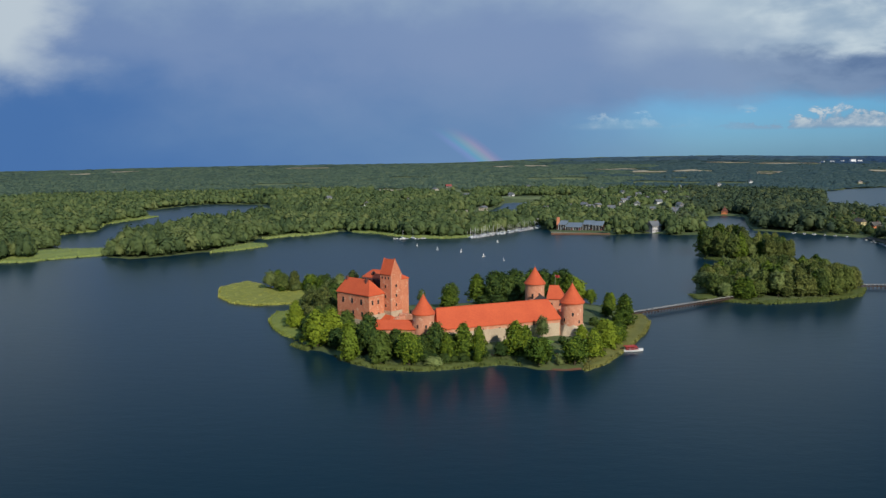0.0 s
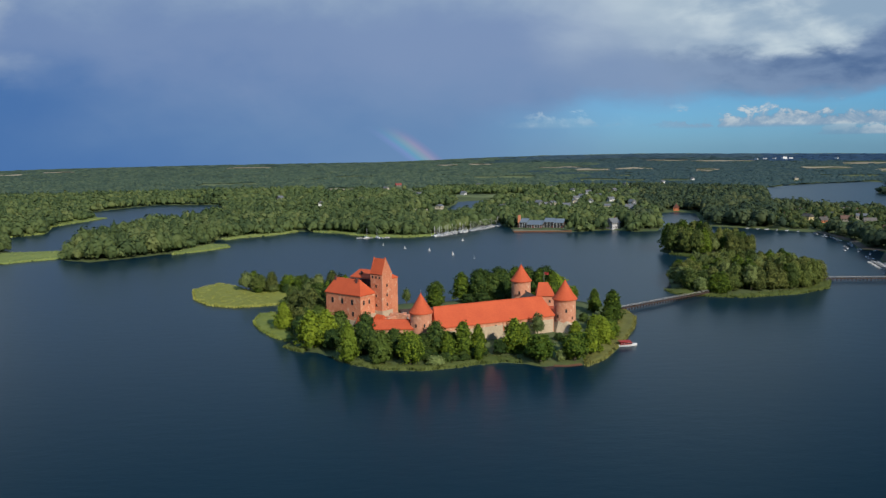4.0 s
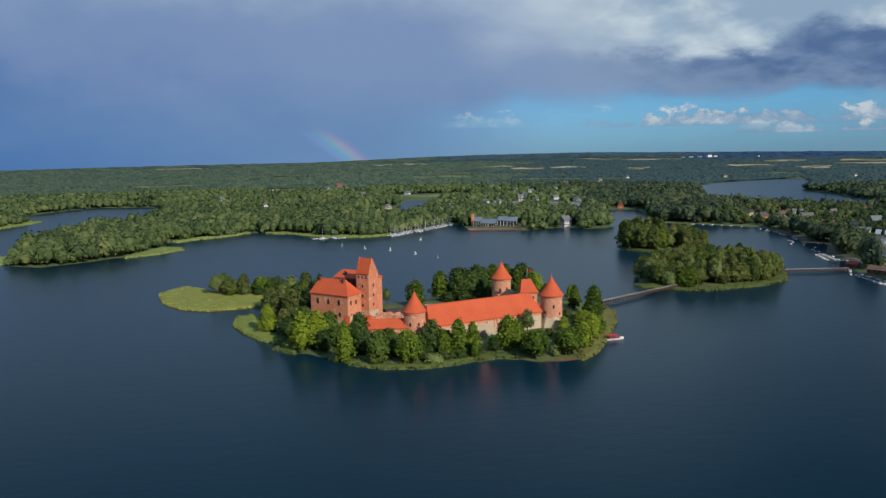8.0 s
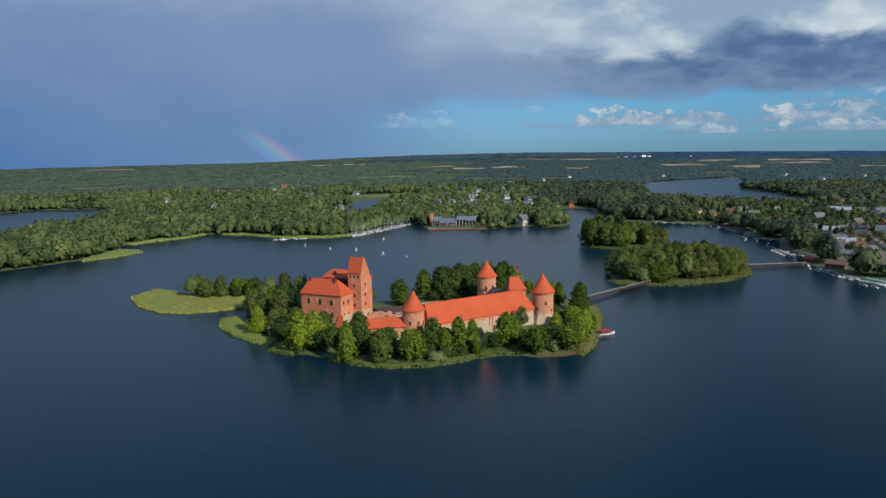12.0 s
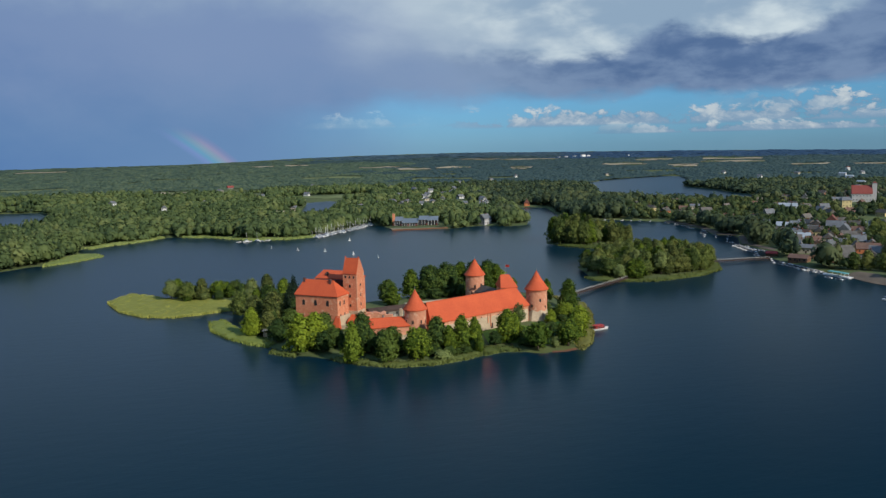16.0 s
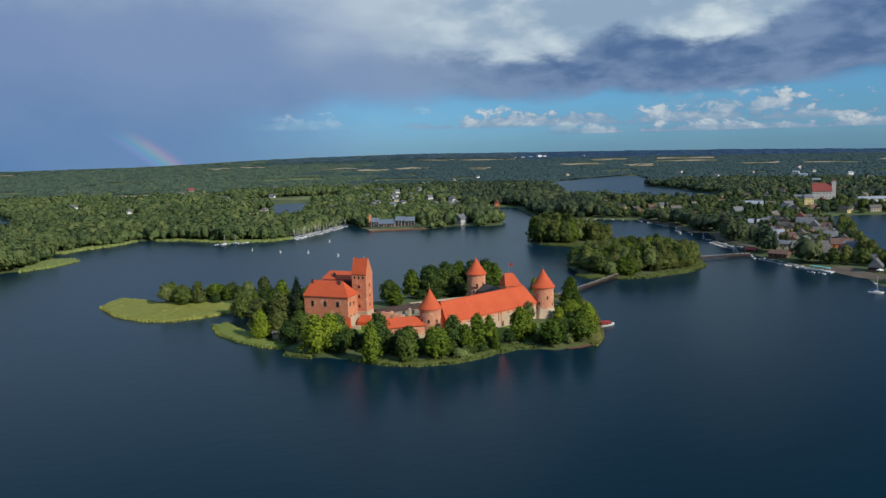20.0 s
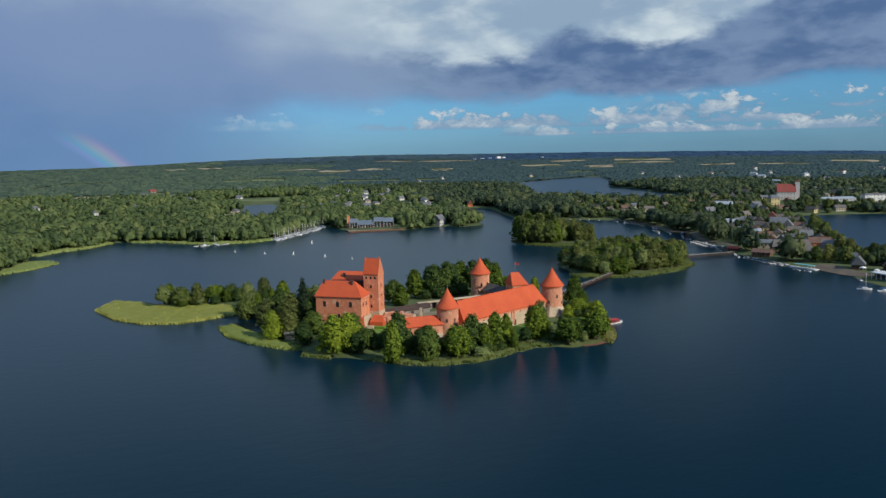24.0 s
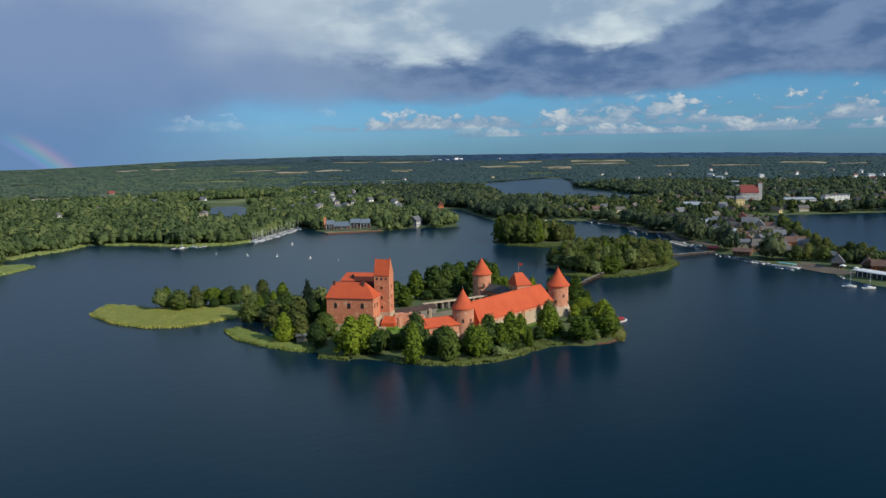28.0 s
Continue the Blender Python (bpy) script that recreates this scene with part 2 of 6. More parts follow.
def canopy(name, dark, mid, light, grain=0.5):
    """Leaves of a whole wood: each tree has a tone of its own, from dark conifer to pale broadleaf."""
    m = foliage(name, mid, mid, 0.0, 0.0)
    g = Graph(m.node_tree, keep=True)
    shade = next(n for n in g.tree.nodes if n.type == "BSDF_PRINCIPLED")
    thin = next(n for n in g.tree.nodes if n.type == "BSDF_TRANSLUCENT")
    tone = g.add("ShaderNodeAttribute")
    tone.attribute_name = "tone"
    where = g.add("ShaderNodeTexCoord").outputs["Object"]
    leaf = g.math("MULTIPLY", g.math("SUBTRACT", g.add("ShaderNodeNewGeometry").outputs["Random Per Island"], 0.5), 0.14)
    speck = g.math("MULTIPLY", g.math("SUBTRACT", g.noise(where, grain, 4.0, 0.6), 0.5), 0.4)
    stand = g.math("MULTIPLY", g.math("SUBTRACT", g.noise(where, 0.007, 4.0, 0.6), 0.5), 0.6)
    amount = g.math("ADD", g.math("ADD", tone.outputs["Fac"], leaf), g.math("ADD", speck, stand))
    colour = g.mix(g.step(amount, 0.45, 1.0), g.mix(g.step(amount, 0.0, 0.55), dark, mid), light)
    g.link(colour, shade.inputs["Base Color"])
    g.link(colour, thin.inputs[0])
    next(n for n in g.tree.nodes if n.type == "MIX_SHADER").inputs[0].default_value = 0.34
    return m


def water_material():
    m = bpy.data.materials.new("lake_water")
    m.use_nodes = True
    g = Graph(m.node_tree)
    out, shade = g.add("ShaderNodeOutputMaterial"), g.add("ShaderNodeBsdfPrincipled")
    where = g.add("ShaderNodeTexCoord").outputs["Object"]
    turn = g.add("ShaderNodeMapping")
    turn.inputs["Rotation"].default_value, turn.inputs["Scale"].default_value = (0, 0, radians(14)), (0.45, 1.0, 1.0)
    g.link(where, turn.inputs[0])
    wave, chop, gust = g.noise(turn.outputs[0], 0.22, 4.0, 0.6), g.noise(turn.outputs[0], 1.1, 3.0, 0.6), g.noise(where, 0.008, 3.0, 0.55, 0.6)
    height = g.math("ADD", g.math("MULTIPLY", wave, 0.55), g.math("MULTIPLY", chop, 0.12))
    relief = g.add("ShaderNodeBump")
    relief.inputs["Distance"].default_value = 0.5
    g.link(g.math("MULTIPLY_ADD", gust, 0.42, 0.08), relief.inputs["Strength"])
    g.link(height, relief.inputs["Height"])
    g.link(relief.outputs[0], shade.inputs["Normal"])
    g.link(g.mix(gust, (0.0017, 0.0165, 0.0285), (0.0027, 0.0215, 0.037)), shade.inputs["Base Color"])
    shade.inputs["Roughness"].default_value, shade.inputs["IOR"].default_value = 0.285, 1.295
    shade.inputs["Specular Tint"].default_value = (0.55, 0.92, 0.96, 1.0)
    g.tree.links.new(shade.outputs[0], out.inputs[0])
    return m


WATER = water_material()
GROUND = material("meadow_and_soil", (0.038, 0.064, 0.018), (0.108, 0.132, 0.038), 0.95, 0.25, 0.012, 0.3)
LAWN = material("lawn", (0.085, 0.170, 0.012), (0.150, 0.250, 0.028), 0.95, 0.8, 0.06, 0.2)
FIELD = material("ripe_grain", (0.29, 0.235, 0.145), (0.41, 0.34, 0.225), 0.95, 0.02, 0.004)
PASTURE = material("pasture", (0.10, 0.135, 0.045), (0.18, 0.205, 0.075), 0.95, 0.02, 0.004)
GRAVEL = material("gravel", (0.14, 0.13, 0.07), (0.26, 0.21, 0.14), 0.95, 1.5, 0.1, 0.3)
REED = foliage("reed", (0.22, 0.27, 0.075), (0.31, 0.35, 0.11), 0.4, 0.2)
SUNREED = foliage("ripe_reed", (0.245, 0.26, 0.055), (0.365, 0.365, 0.095), 0.4, 0.2)
COVEREED = foliage("lush_reed", (0.165, 0.205, 0.042), (0.250, 0.290, 0.068), 0.4, 0.2)
SEDGE = foliage("green_sedge", (0.078, 0.105, 0.024), (0.135, 0.160, 0.042), 0.4, 0.2)
TANREED = foliage("olive_marsh_grass", (0.165, 0.165, 0.045), (0.255, 0.245, 0.075), 0.4, 0.2)
SOIL = material("red_brown_bank", (0.10, 0.045, 0.025), (0.19, 0.085, 0.045), 0.95, 1.0, 0.1, 0.4)
SHINGLE = material("dark_shingles", (0.050, 0.047, 0.042), (0.11, 0.10, 0.09), 0.85, 1.6, 0.2, 0.4)
PALEWALL = material("grey_white_render", (0.40, 0.39, 0.40), (0.55, 0.54, 0.54), 0.85, 1.5, 0.2)
LEAF = [foliage("lime_leaves", (0.056, 0.098, 0.009), (0.215, 0.278, 0.022)),
        foliage("alder_leaves", (0.038, 0.072, 0.009), (0.148, 0.210, 0.020)),
        foliage("willow_leaves", (0.092, 0.128, 0.04), (0.20, 0.24, 0.076)),
        foliage("maple_leaves", (0.049, 0.091, 0.009), (0.196, 0.260, 0.022)),
        foliage("spruce_needles", (0.010, 0.024, 0.012), (0.028, 0.05, 0.022))]
# bush leaves darkened to paint in the shade under the trees
BUSHLEAF = foliage("shade_dark_leaves", (0.024, 0.050, 0.012), (0.076, 0.118, 0.024))
# tree leaves darkened in colour for the shaded back row and understory
DIMLEAF = foliage("dimmed_tree_leaves", (0.030, 0.062, 0.014), (0.104, 0.152, 0.026))
WILLOWLEAF = foliage("willow_shoots", (0.125, 0.175, 0.055), (0.265, 0.315, 0.105))
OAKLEAF = [foliage("oak_leaves", (0.050, 0.082, 0.018), (0.158, 0.192, 0.044)), foliage("ash_leaves", (0.060, 0.082, 0.021), (0.185, 0.202, 0.052))]
WOODS = canopy("woodland", (0.060, 0.097, 0.040), (0.124, 0.172, 0.060), (0.198, 0.232, 0.082))
# eastern and town leaves are darkened in colour, as under cloud shade
DARKWOODS = canopy("dimmed_eastern_leaves", (0.036, 0.063, 0.042), (0.079, 0.113, 0.054), (0.148, 0.168, 0.068))
GARDENS = canopy("dimmed_garden_leaves", (0.026, 0.050, 0.022), (0.070, 0.104, 0.036), (0.165, 0.180, 0.055))
# far woods carry painted haze in their leaf colour, bluest at the ridge
FARWOODS = canopy("haze_tinted_woodland", (0.056, 0.094, 0.070), (0.092, 0.140, 0.092), (0.138, 0.182, 0.106), 0.04)
# eastern copy: dimmer light and haze both put into the colour
DIMWOODS = canopy("dimmed_hazy_woods", (0.040, 0.080, 0.090), (0.056, 0.100, 0.102), (0.076, 0.120, 0.114), 0.04)
RIDGEWOODS = canopy("haze_blue_forest", (0.034, 0.082, 0.158), (0.040, 0.090, 0.168), (0.046, 0.098, 0.178), 0.04)
HAZEWOODS = canopy("haze_grey_forest", (0.056, 0.104, 0.138), (0.066, 0.116, 0.148), (0.078, 0.128, 0.156), 0.04)
CHURCHTILE = material("faded_red_tiles", (0.20, 0.040, 0.034), (0.29, 0.066, 0.050), 0.8, 1.2, 0.2, 0.3)
OLDTILE = material("old_red_roof", (0.11, 0.042, 0.032), (0.20, 0.075, 0.055), 0.8, 1.2, 0.2, 0.3)
BARK = material("bark", (0.06, 0.045, 0.03), (0.13, 0.10, 0.07), 0.95, 6.0, 0.5, 0.5)
TILE = material("red_clay_tiles", (0.45, 0.066, 0.019), (0.58, 0.102, 0.031), 0.8, 1.6, 0.12, 0.4)
BRICK = material("red_brick", (0.49, 0.150, 0.074), (0.66, 0.265, 0.145), 0.9, 1.1, 0.1, 0.4, scar=(0.64, 0.40, 0.26))
PINKBRICK = material("weathered_pink_brick", (0.49, 0.195, 0.112), (0.64, 0.320, 0.200), 0.9, 0.9, 0.09, 0.4, scar=(0.68, 0.47, 0.33))
STONE = material("fieldstone", (0.38, 0.29, 0.20), (0.56, 0.45, 0.32), 0.95, 1.4, 0.15, 0.7)
GREYSTONE = material("grey_masonry", (0.13, 0.12, 0.105), (0.27, 0.25, 0.22), 0.95, 1.2, 0.15, 0.6)
GALLERY = material("dark_red_timber", (0.075, 0.03, 0.026), (0.14, 0.058, 0.048), 0.85, 2.0, 0.3, 0.3)
DARKWOOD = material("dark_timber", (0.035, 0.02, 0.014), (0.085, 0.05, 0.035), 0.8, 2.0, 0.3, 0.4)
GREYWOOD = material("weathered_planks", (0.18, 0.16, 0.14), (0.34, 0.31, 0.27), 0.9, 2.0, 0.3, 0.4)
PLANK = material("grey_brown_planks", (0.09, 0.08, 0.07), (0.18, 0.165, 0.145), 0.9, 2.0, 0.3, 0.3)
PALEWOOD = material("bleached_timber", (0.34, 0.32, 0.29), (0.50, 0.48, 0.44), 0.9, 2.0, 0.3, 0.3)
# near-black colour painted for the shade inside openings
SHADE = material("opening_shade_panel", (0.012, 0.010, 0.010), (0.03, 0.025, 0.022), 0.6, 2.0, 0.4)
WHITE = material("white_paint", (0.62, 0.63, 0.63), (0.80, 0.80, 0.79), 0.45, 3.0, 0.3)
CREAM = material("cream_render", (0.42, 0.37, 0.28), (0.56, 0.50, 0.39), 0.85, 1.5, 0.2)
YELLOW = material("yellow_render", (0.46, 0.38, 0.19), (0.58, 0.49, 0.26), 0.85, 1.5, 0.2)
BROWNWALL = material("brown_boards", (0.13, 0.07, 0.04), (0.24, 0.13, 0.075), 0.85, 2.0, 0.3, 0.3)
PROMENADE = material("trodden_sand", (0.082, 0.064, 0.046), (0.155, 0.122, 0.088), 0.95, 1.2, 0.08, 0.3)
ORANGE = material("orange_boards", (0.45, 0.13, 0.05), (0.58, 0.20, 0.08), 0.8, 2.0, 0.3)
GREYROOF = material("grey_sheet_roof", (0.10, 0.105, 0.112), (0.19, 0.20, 0.21), 0.5, 0.6, 0.1, 0.1)
PALEROOF = material("pale_metal_roof", (0.26, 0.30, 0.34), (0.40, 0.44, 0.48), 0.4, 0.6, 0.1)
BLUEROOF = material("blue_grey_metal_roof", (0.115, 0.145, 0.175), (0.19, 0.23, 0.265), 0.5, 0.6, 0.1)
BROWNROOF = material("brown_roof", (0.10, 0.055, 0.04), (0.19, 0.11, 0.08), 0.8, 1.2, 0.2, 0.3)
GLASS = material("window_glass", (0.02, 0.025, 0.03), (0.05, 0.06, 0.07), 0.08, 0.5, 0.2)
CANVAS = material("sailcloth", (0.70, 0.70, 0.68), (0.82, 0.82, 0.80), 0.7, 2.0, 0.3)
REDCANVAS = material("red_awning", (0.35, 0.03, 0.03), (0.50, 0.06, 0.05), 0.7, 2.0, 0.3)
BLUEPAINT = material("blue_paint", (0.03, 0.09, 0.22), (0.06, 0.15, 0.32), 0.5, 2.0, 0.3)
TEAL = material("turquoise_paint", (0.10, 0.36, 0.38), (0.18, 0.48, 0.48), 0.5, 2.0, 0.3)
METAL = material("bare_metal", (0.45, 0.45, 0.46), (0.6, 0.6, 0.61), 0.4, 3.0, 0.4, 0.0, 0.9)


# ---- building helpers ----
def thing(name, at=(0, 0, 0), turn=0.0, label="", category="", group="", kind=""):
    ob = new(name)
    ob.empty_display_size = 0.5
    ob.matrix_world = pose(*at, 0, 0, turn)
    return tagged(ob, label, category, group, kind)


def part(name, bm, mat, parent=None, label=""):
    """One mesh object from a bmesh, under a thing or a part."""
    me = bpy.data.meshes.new(name)
    bmesh.ops.recalc_face_normals(bm, faces=bm.faces)
    bm.to_mesh(me)
    bm.free()
    me.materials.append(mat)
    ob = new(name, me)
    ob.parent = parent
    return tagged(ob, label)


def box(bm, x0, x1, y0, y1, z0, z1):
    v = [bm.verts.new(p) for p in ((x0, y0, z0), (x1, y0, z0), (x1, y1, z0), (x0, y1, z0), (x0, y0, z1), (x1, y0, z1), (x1, y1, z1), (x0, y1, z1))]
    for f in ((3, 2, 1, 0), (4, 5, 6, 7), (0, 1, 5, 4), (1, 2, 6, 5), (2, 3, 7, 6), (3, 0, 4, 7)):
        bm.faces.new([v[i] for i in f])
    return bm


def boxes(*rows):
    bm = bmesh.new()
    for row in rows:
        box(bm, *row)
    return bm


def rounded(bm, width=0.06):
    bmesh.ops.bevel(bm, geom=bm.edges[:], offset=width, segments=1, affect="EDGES", profile=0.5)
    return bm


def rings(profile, sides=24, wobble=0.0, lid=True):
    """A turned form: rows of radius and height."""
    bm = bmesh.new()
    loops = []
    for r, z in profile:
        if r < 1e-3:
            loops.append([bm.verts.new((0, 0, z))])
        else:
            loops.append([bm.verts.new((r * math.cos(a), r * math.sin(a), z)) for a in (2 * math.pi * i / sides for i in range(sides))])
    for low, up in zip(loops, loops[1:]):
        for i in range(max(len(low), len(up))):
            j = (i + 1) % max(len(low), len(up))
            if len(up) == 1:
                bm.faces.new((low[i], low[j], up[0]))
            elif len(low) == 1:
                bm.faces.new((low[0], up[j], up[i]))
            else:
                bm.faces.new((low[i], low[j], up[j], up[i]))
    for loop, flip in ((loops[0], True), (loops[-1], False)):
        if len(loop) > 1 and lid:
            bm.faces.new(loop[::-1] if flip else loop)
    return bm


def hip_roof(x0, x1, y0, y1, z0, z1, hip0, hip1, thick=0.35):
    """A roof whose ridge runs along x; hip0 and hip1 say how far its ends are drawn in (0: a gable)."""
    bm = bmesh.new()
    ym = (y0 + y1) / 2
    low = [bm.verts.new((x, y, z0 - thick)) for x, y in ((x0, y0), (x1, y0), (x1, y1), (x0, y1))]
    eave = [bm.verts.new((x, y, z0)) for x, y in ((x0, y0), (x1, y0), (x1, y1), (x0, y1))]
    a, b = bm.verts.new((x0 + hip0, ym, z1)), bm.verts.new((x1 - hip1, ym, z1))
    for i in range(4):
        j = (i + 1) % 4
        bm.faces.new((low[i], low[j], eave[j], eave[i]))
    bm.faces.new(low[::-1])
    bm.faces.new((eave[0], eave[1], b, a))
    bm.faces.new((eave[2], eave[3], a, b))
    bm.faces.new((eave[1], eave[2], b))
    bm.faces.new((eave[3], eave[0], a))
    return bm


def tube(a, b, r, sides=6):
    """A straight bar from a to b."""
    a, b = Vector(a), Vector(b)
    bm = rings([(r, 0), (r, (b - a).length)], sides)
    bmesh.ops.transform(bm, verts=bm.verts, matrix=Matrix.Translation(a) @ (b - a).to_track_quat("Z", "Y").to_matrix().to_4x4())
    return bm


def mesh_from(name, verts, faces, mat, smooth=False):
    """A mesh from numpy arrays of places and of triangles or quads."""
    me = bpy.data.meshes.new(name)
    n = faces.shape[1]
    me.vertices.add(len(verts))
    me.vertices.foreach_set("co", np.asarray(verts, np.float32).ravel())
    me.loops.add(faces.size)
    me.loops.foreach_set("vertex_index", faces.astype(np.int32).ravel())
    me.polygons.add(len(faces))
    me.polygons.foreach_set("loop_start", np.arange(0, faces.size, n, dtype=np.int32))
    me.polygons.foreach_set("use_smooth", np.full(len(faces), smooth))
    me.update(calc_edges=True)
    me.materials.append(mat)
    return me


# ---- plan of land and water ----
EAST_SHORE = [(377, 703), (394, 687), (376, 630), (360, 584), (346, 540), (337, 500), (381, 461), (412, 418), (408, 377), (400, 334), (379, 285), (389, 264), (352, 213),
              (344, 168), (318, 136), (307, 103), (301, 71), (303, 40), (293, 6), (283, -9), (275, -32), (300, -110), (380, -330)]
SOUTH_SHORE = [(300, -700), (0, -900), (-400, -850), (-700, -500), (-600, -100), (-440, 160)]
WEST_SHORE = [(-366, 290), (-346, 300), (-315, 330), (-300, 340), (-290, 318), (-263, 302), (-240, 318), (-215, 345), (-196, 385), (-187, 420), (-191, 456), (-172, 477), (-143, 496)]
NORTH_SHORE = [(-121, 529), (-99, 520), (-72, 505), (-36, 462), (2, 452), (31, 466), (70, 505), (112, 566), (120, 500), (119, 480), (175, 467), (222, 480), (239, 458),
               (266, 460), (285, 500), (297, 545), (312, 593), (328, 645), (343, 687)]
LAKE = EAST_SHORE + SOUTH_SHORE + WEST_SHORE + NORTH_SHORE
INLET = [(-345, 371), (-312, 380), (-306, 450), (-318, 521), (-295, 575), (-252, 720), (-262, 880), (-305, 1018), (-410, 1033), (-470, 869), (-414, 770), (-425, 643),
         (-400, 554), (-438, 487), (-400, 430)]
FAR_LAKE = [(632, 955), (792, 1296), (902, 1407), (1048, 1485), (1200, 1540), (1100, 1350), (960, 1150), (877, 1048), (850, 900), (822, 831), (806, 746), (700, 592), (640, 640), (562, 696), (553, 795)]
TOWN_LAKE = [(618, 331), (733, 283), (950, 150), (950, -150), (600, -110), (372, 20), (356, 50), (404, 102), (500, 208), (545, 262)]
POND = [(109, 999), (157, 1025), (150, 900), (98, 722), (62, 702), (50, 742), (80, 860)]
CASTLE_ISLE = [(-67, 0), (-62, -14), (-48, -26), (-36, -40), (-24, -49), (-10, -51.5), (4, -48), (16, -43), (28, -45), (40, -54), (56, -53), (66, -43), (76, -28), (86, -10),
               (96, 13), (101, 34), (103, 56), (92, 78), (74, 98), (40, 100), (5, 92), (-20, 88), (-45, 108), (-58, 132), (-84, 145), (-112, 150), (-120, 140), (-110, 128), (-88, 112),
               (-70, 100), (-68, 70), (-74, 40), (-70, 16)]
BRIDGE_ISLE = [(153, 114), (150, 101), (156, 93), (169, 88), (184, 82), (201, 86), (223, 92), (246, 107), (261, 128), (258, 150), (235, 175), (200, 180), (168, 160)]
SMALL_ISLE = [(209, 296), (214, 268), (228, 250), (246, 238), (262, 246), (282, 268), (290, 292), (270, 318), (238, 326), (219, 316)]
REED_BEDS = {
    "spit": [(-146, 150), (-138, 118), (-125, 97), (-109, 88), (-91, 92), (-76, 97), (-70, 110), (-88, 126), (-110, 140), (-120, 160), (-134, 176)],
    "cove": [(-92, 68), (-92, 47), (-86, 28), (-77, 11), (-69, 2), (-66, 8), (-74, 30), (-80, 50), (-84, 70)],
    "front": [(-47, -30), (-38, -42), (-25, -51.5), (-10, -54.5), (5, -51.5), (17, -45.5), (13, -42), (2, -46), (-11, -49), (-24, -46), (-36, -37), (-44, -29)],
    "clump": [(-70, -8), (-66, -14), (-61, -19), (-59, -16), (-64, -10), (-68, -4)],
    "bay": [(15, -48), (24, -45), (32, -48), (30, -42), (20, -38), (12, -42)],
    "east": [(56, -56), (66, -47), (75, -32), (86, -12), (97, 10), (105, 32), (106, 54), (98, 58), (95, 36), (87, 14), (78, -6), (69, -27), (58, -47)],
    "bridge": [(149, 113), (149, 99), (158, 90), (184, 80), (224, 88), (250, 104), (266, 130), (258, 128), (244, 110), (222, 95), (184, 86), (162, 94), (156, 110)],
    "small": [(211, 276), (226, 246), (246, 233), (266, 243), (270, 256), (248, 247), (232, 257), (217, 278)],
    "headland": [(-206, 340), (-184, 360), (-166, 386), (-172, 406), (-190, 410), (-198, 385), (-208, 352)],
    "west": [(-366, 285), (-346, 284), (-315, 314), (-290, 330), (-290, 350), (-312, 366), (-350, 360), (-370, 330)],
    "north": [(-36, 452), (4, 444), (30, 456), (30, 470), (2, 456), (-36, 468), (-70, 512), (-98, 530), (-100, 516), (-72, 498)],
    "arm": [(-400, 762), (-425, 640), (-398, 552), (-438, 490), (-450, 500), (-420, 560), (-440, 650), (-425, 775)],
    "strand": [(-121, 535), (-143, 502), (-172, 483), (-188, 460), (-182, 452), (-168, 470), (-140, 490), (-116, 524)],
}


def edge_distance(p, poly):
    """Metres from places to a closed line, positive inside it."""
    a = np.array(poly, float)
    best, odd = np.full(len(p), 1e9), np.zeros(len(p), bool)
    for (ax, ay), (bx, by) in zip(a, np.roll(a, -1, 0)):
        ex, ey = bx - ax, by - ay
        t = np.clip(((p[:, 0] - ax) * ex + (p[:, 1] - ay) * ey) / (ex * ex + ey * ey), 0, 1)
        best = np.minimum(best, (p[:, 0] - ax - t * ex) ** 2 + (p[:, 1] - ay - t * ey) ** 2)
        cross = (ay > p[:, 1]) != (by > p[:, 1])
        odd ^= cross & (p[:, 0] < (p[:, 1] - ay) * ex / (ey if ey else 1e-9) + ax)
    return np.sqrt(best) * np.where(odd, 1, -1)


def ripple(p, size, seed):
    """Smooth noise between -1 and 1 from a few crossed waves."""
    rng = np.random.default_rng(seed)
    out = np.zeros(len(p))
    for k in range(9):
        a, f, ph = rng.uniform(0, 6.283), rng.uniform(0.6, 1.9) / size, rng.uniform(0, 6.283)
        out += np.sin((p[:, 0] * math.cos(a) + p[:, 1] * math.sin(a)) * f * 6.283 + ph)
    return out / 5.0


def shore(p):
    """Metres inland from the nearest shore; negative over water."""
    wet = np.max([edge_distance(p, poly) for poly in (LAKE, INLET, FAR_LAKE, TOWN_LAKE, POND)], axis=0)
    dry = -wet
    for poly in (CASTLE_ISLE, BRIDGE_ISLE, SMALL_ISLE):
        dry = np.maximum(dry, edge_distance(p, poly))
    return dry


REED_EDGE = list(REED_BEDS.values())


def smooth(t):
    t = np.clip(t, 0, 1)
    return t * t * (3 - 2 * t)


# height of the land at the skyline, by bearing from the lake
RIM_BEARING = [-60, -30, -24, -18, -11, -4, 0, 5, 9, 13, 18, 23, 29, 37, 43, 50, 57, 70]
RIM_HEIGHT = [0, 0, 4, 10, 15, 16, 19, 30, 41, 49, 52, 51, 46, 41, 34, 25, 11, 8]


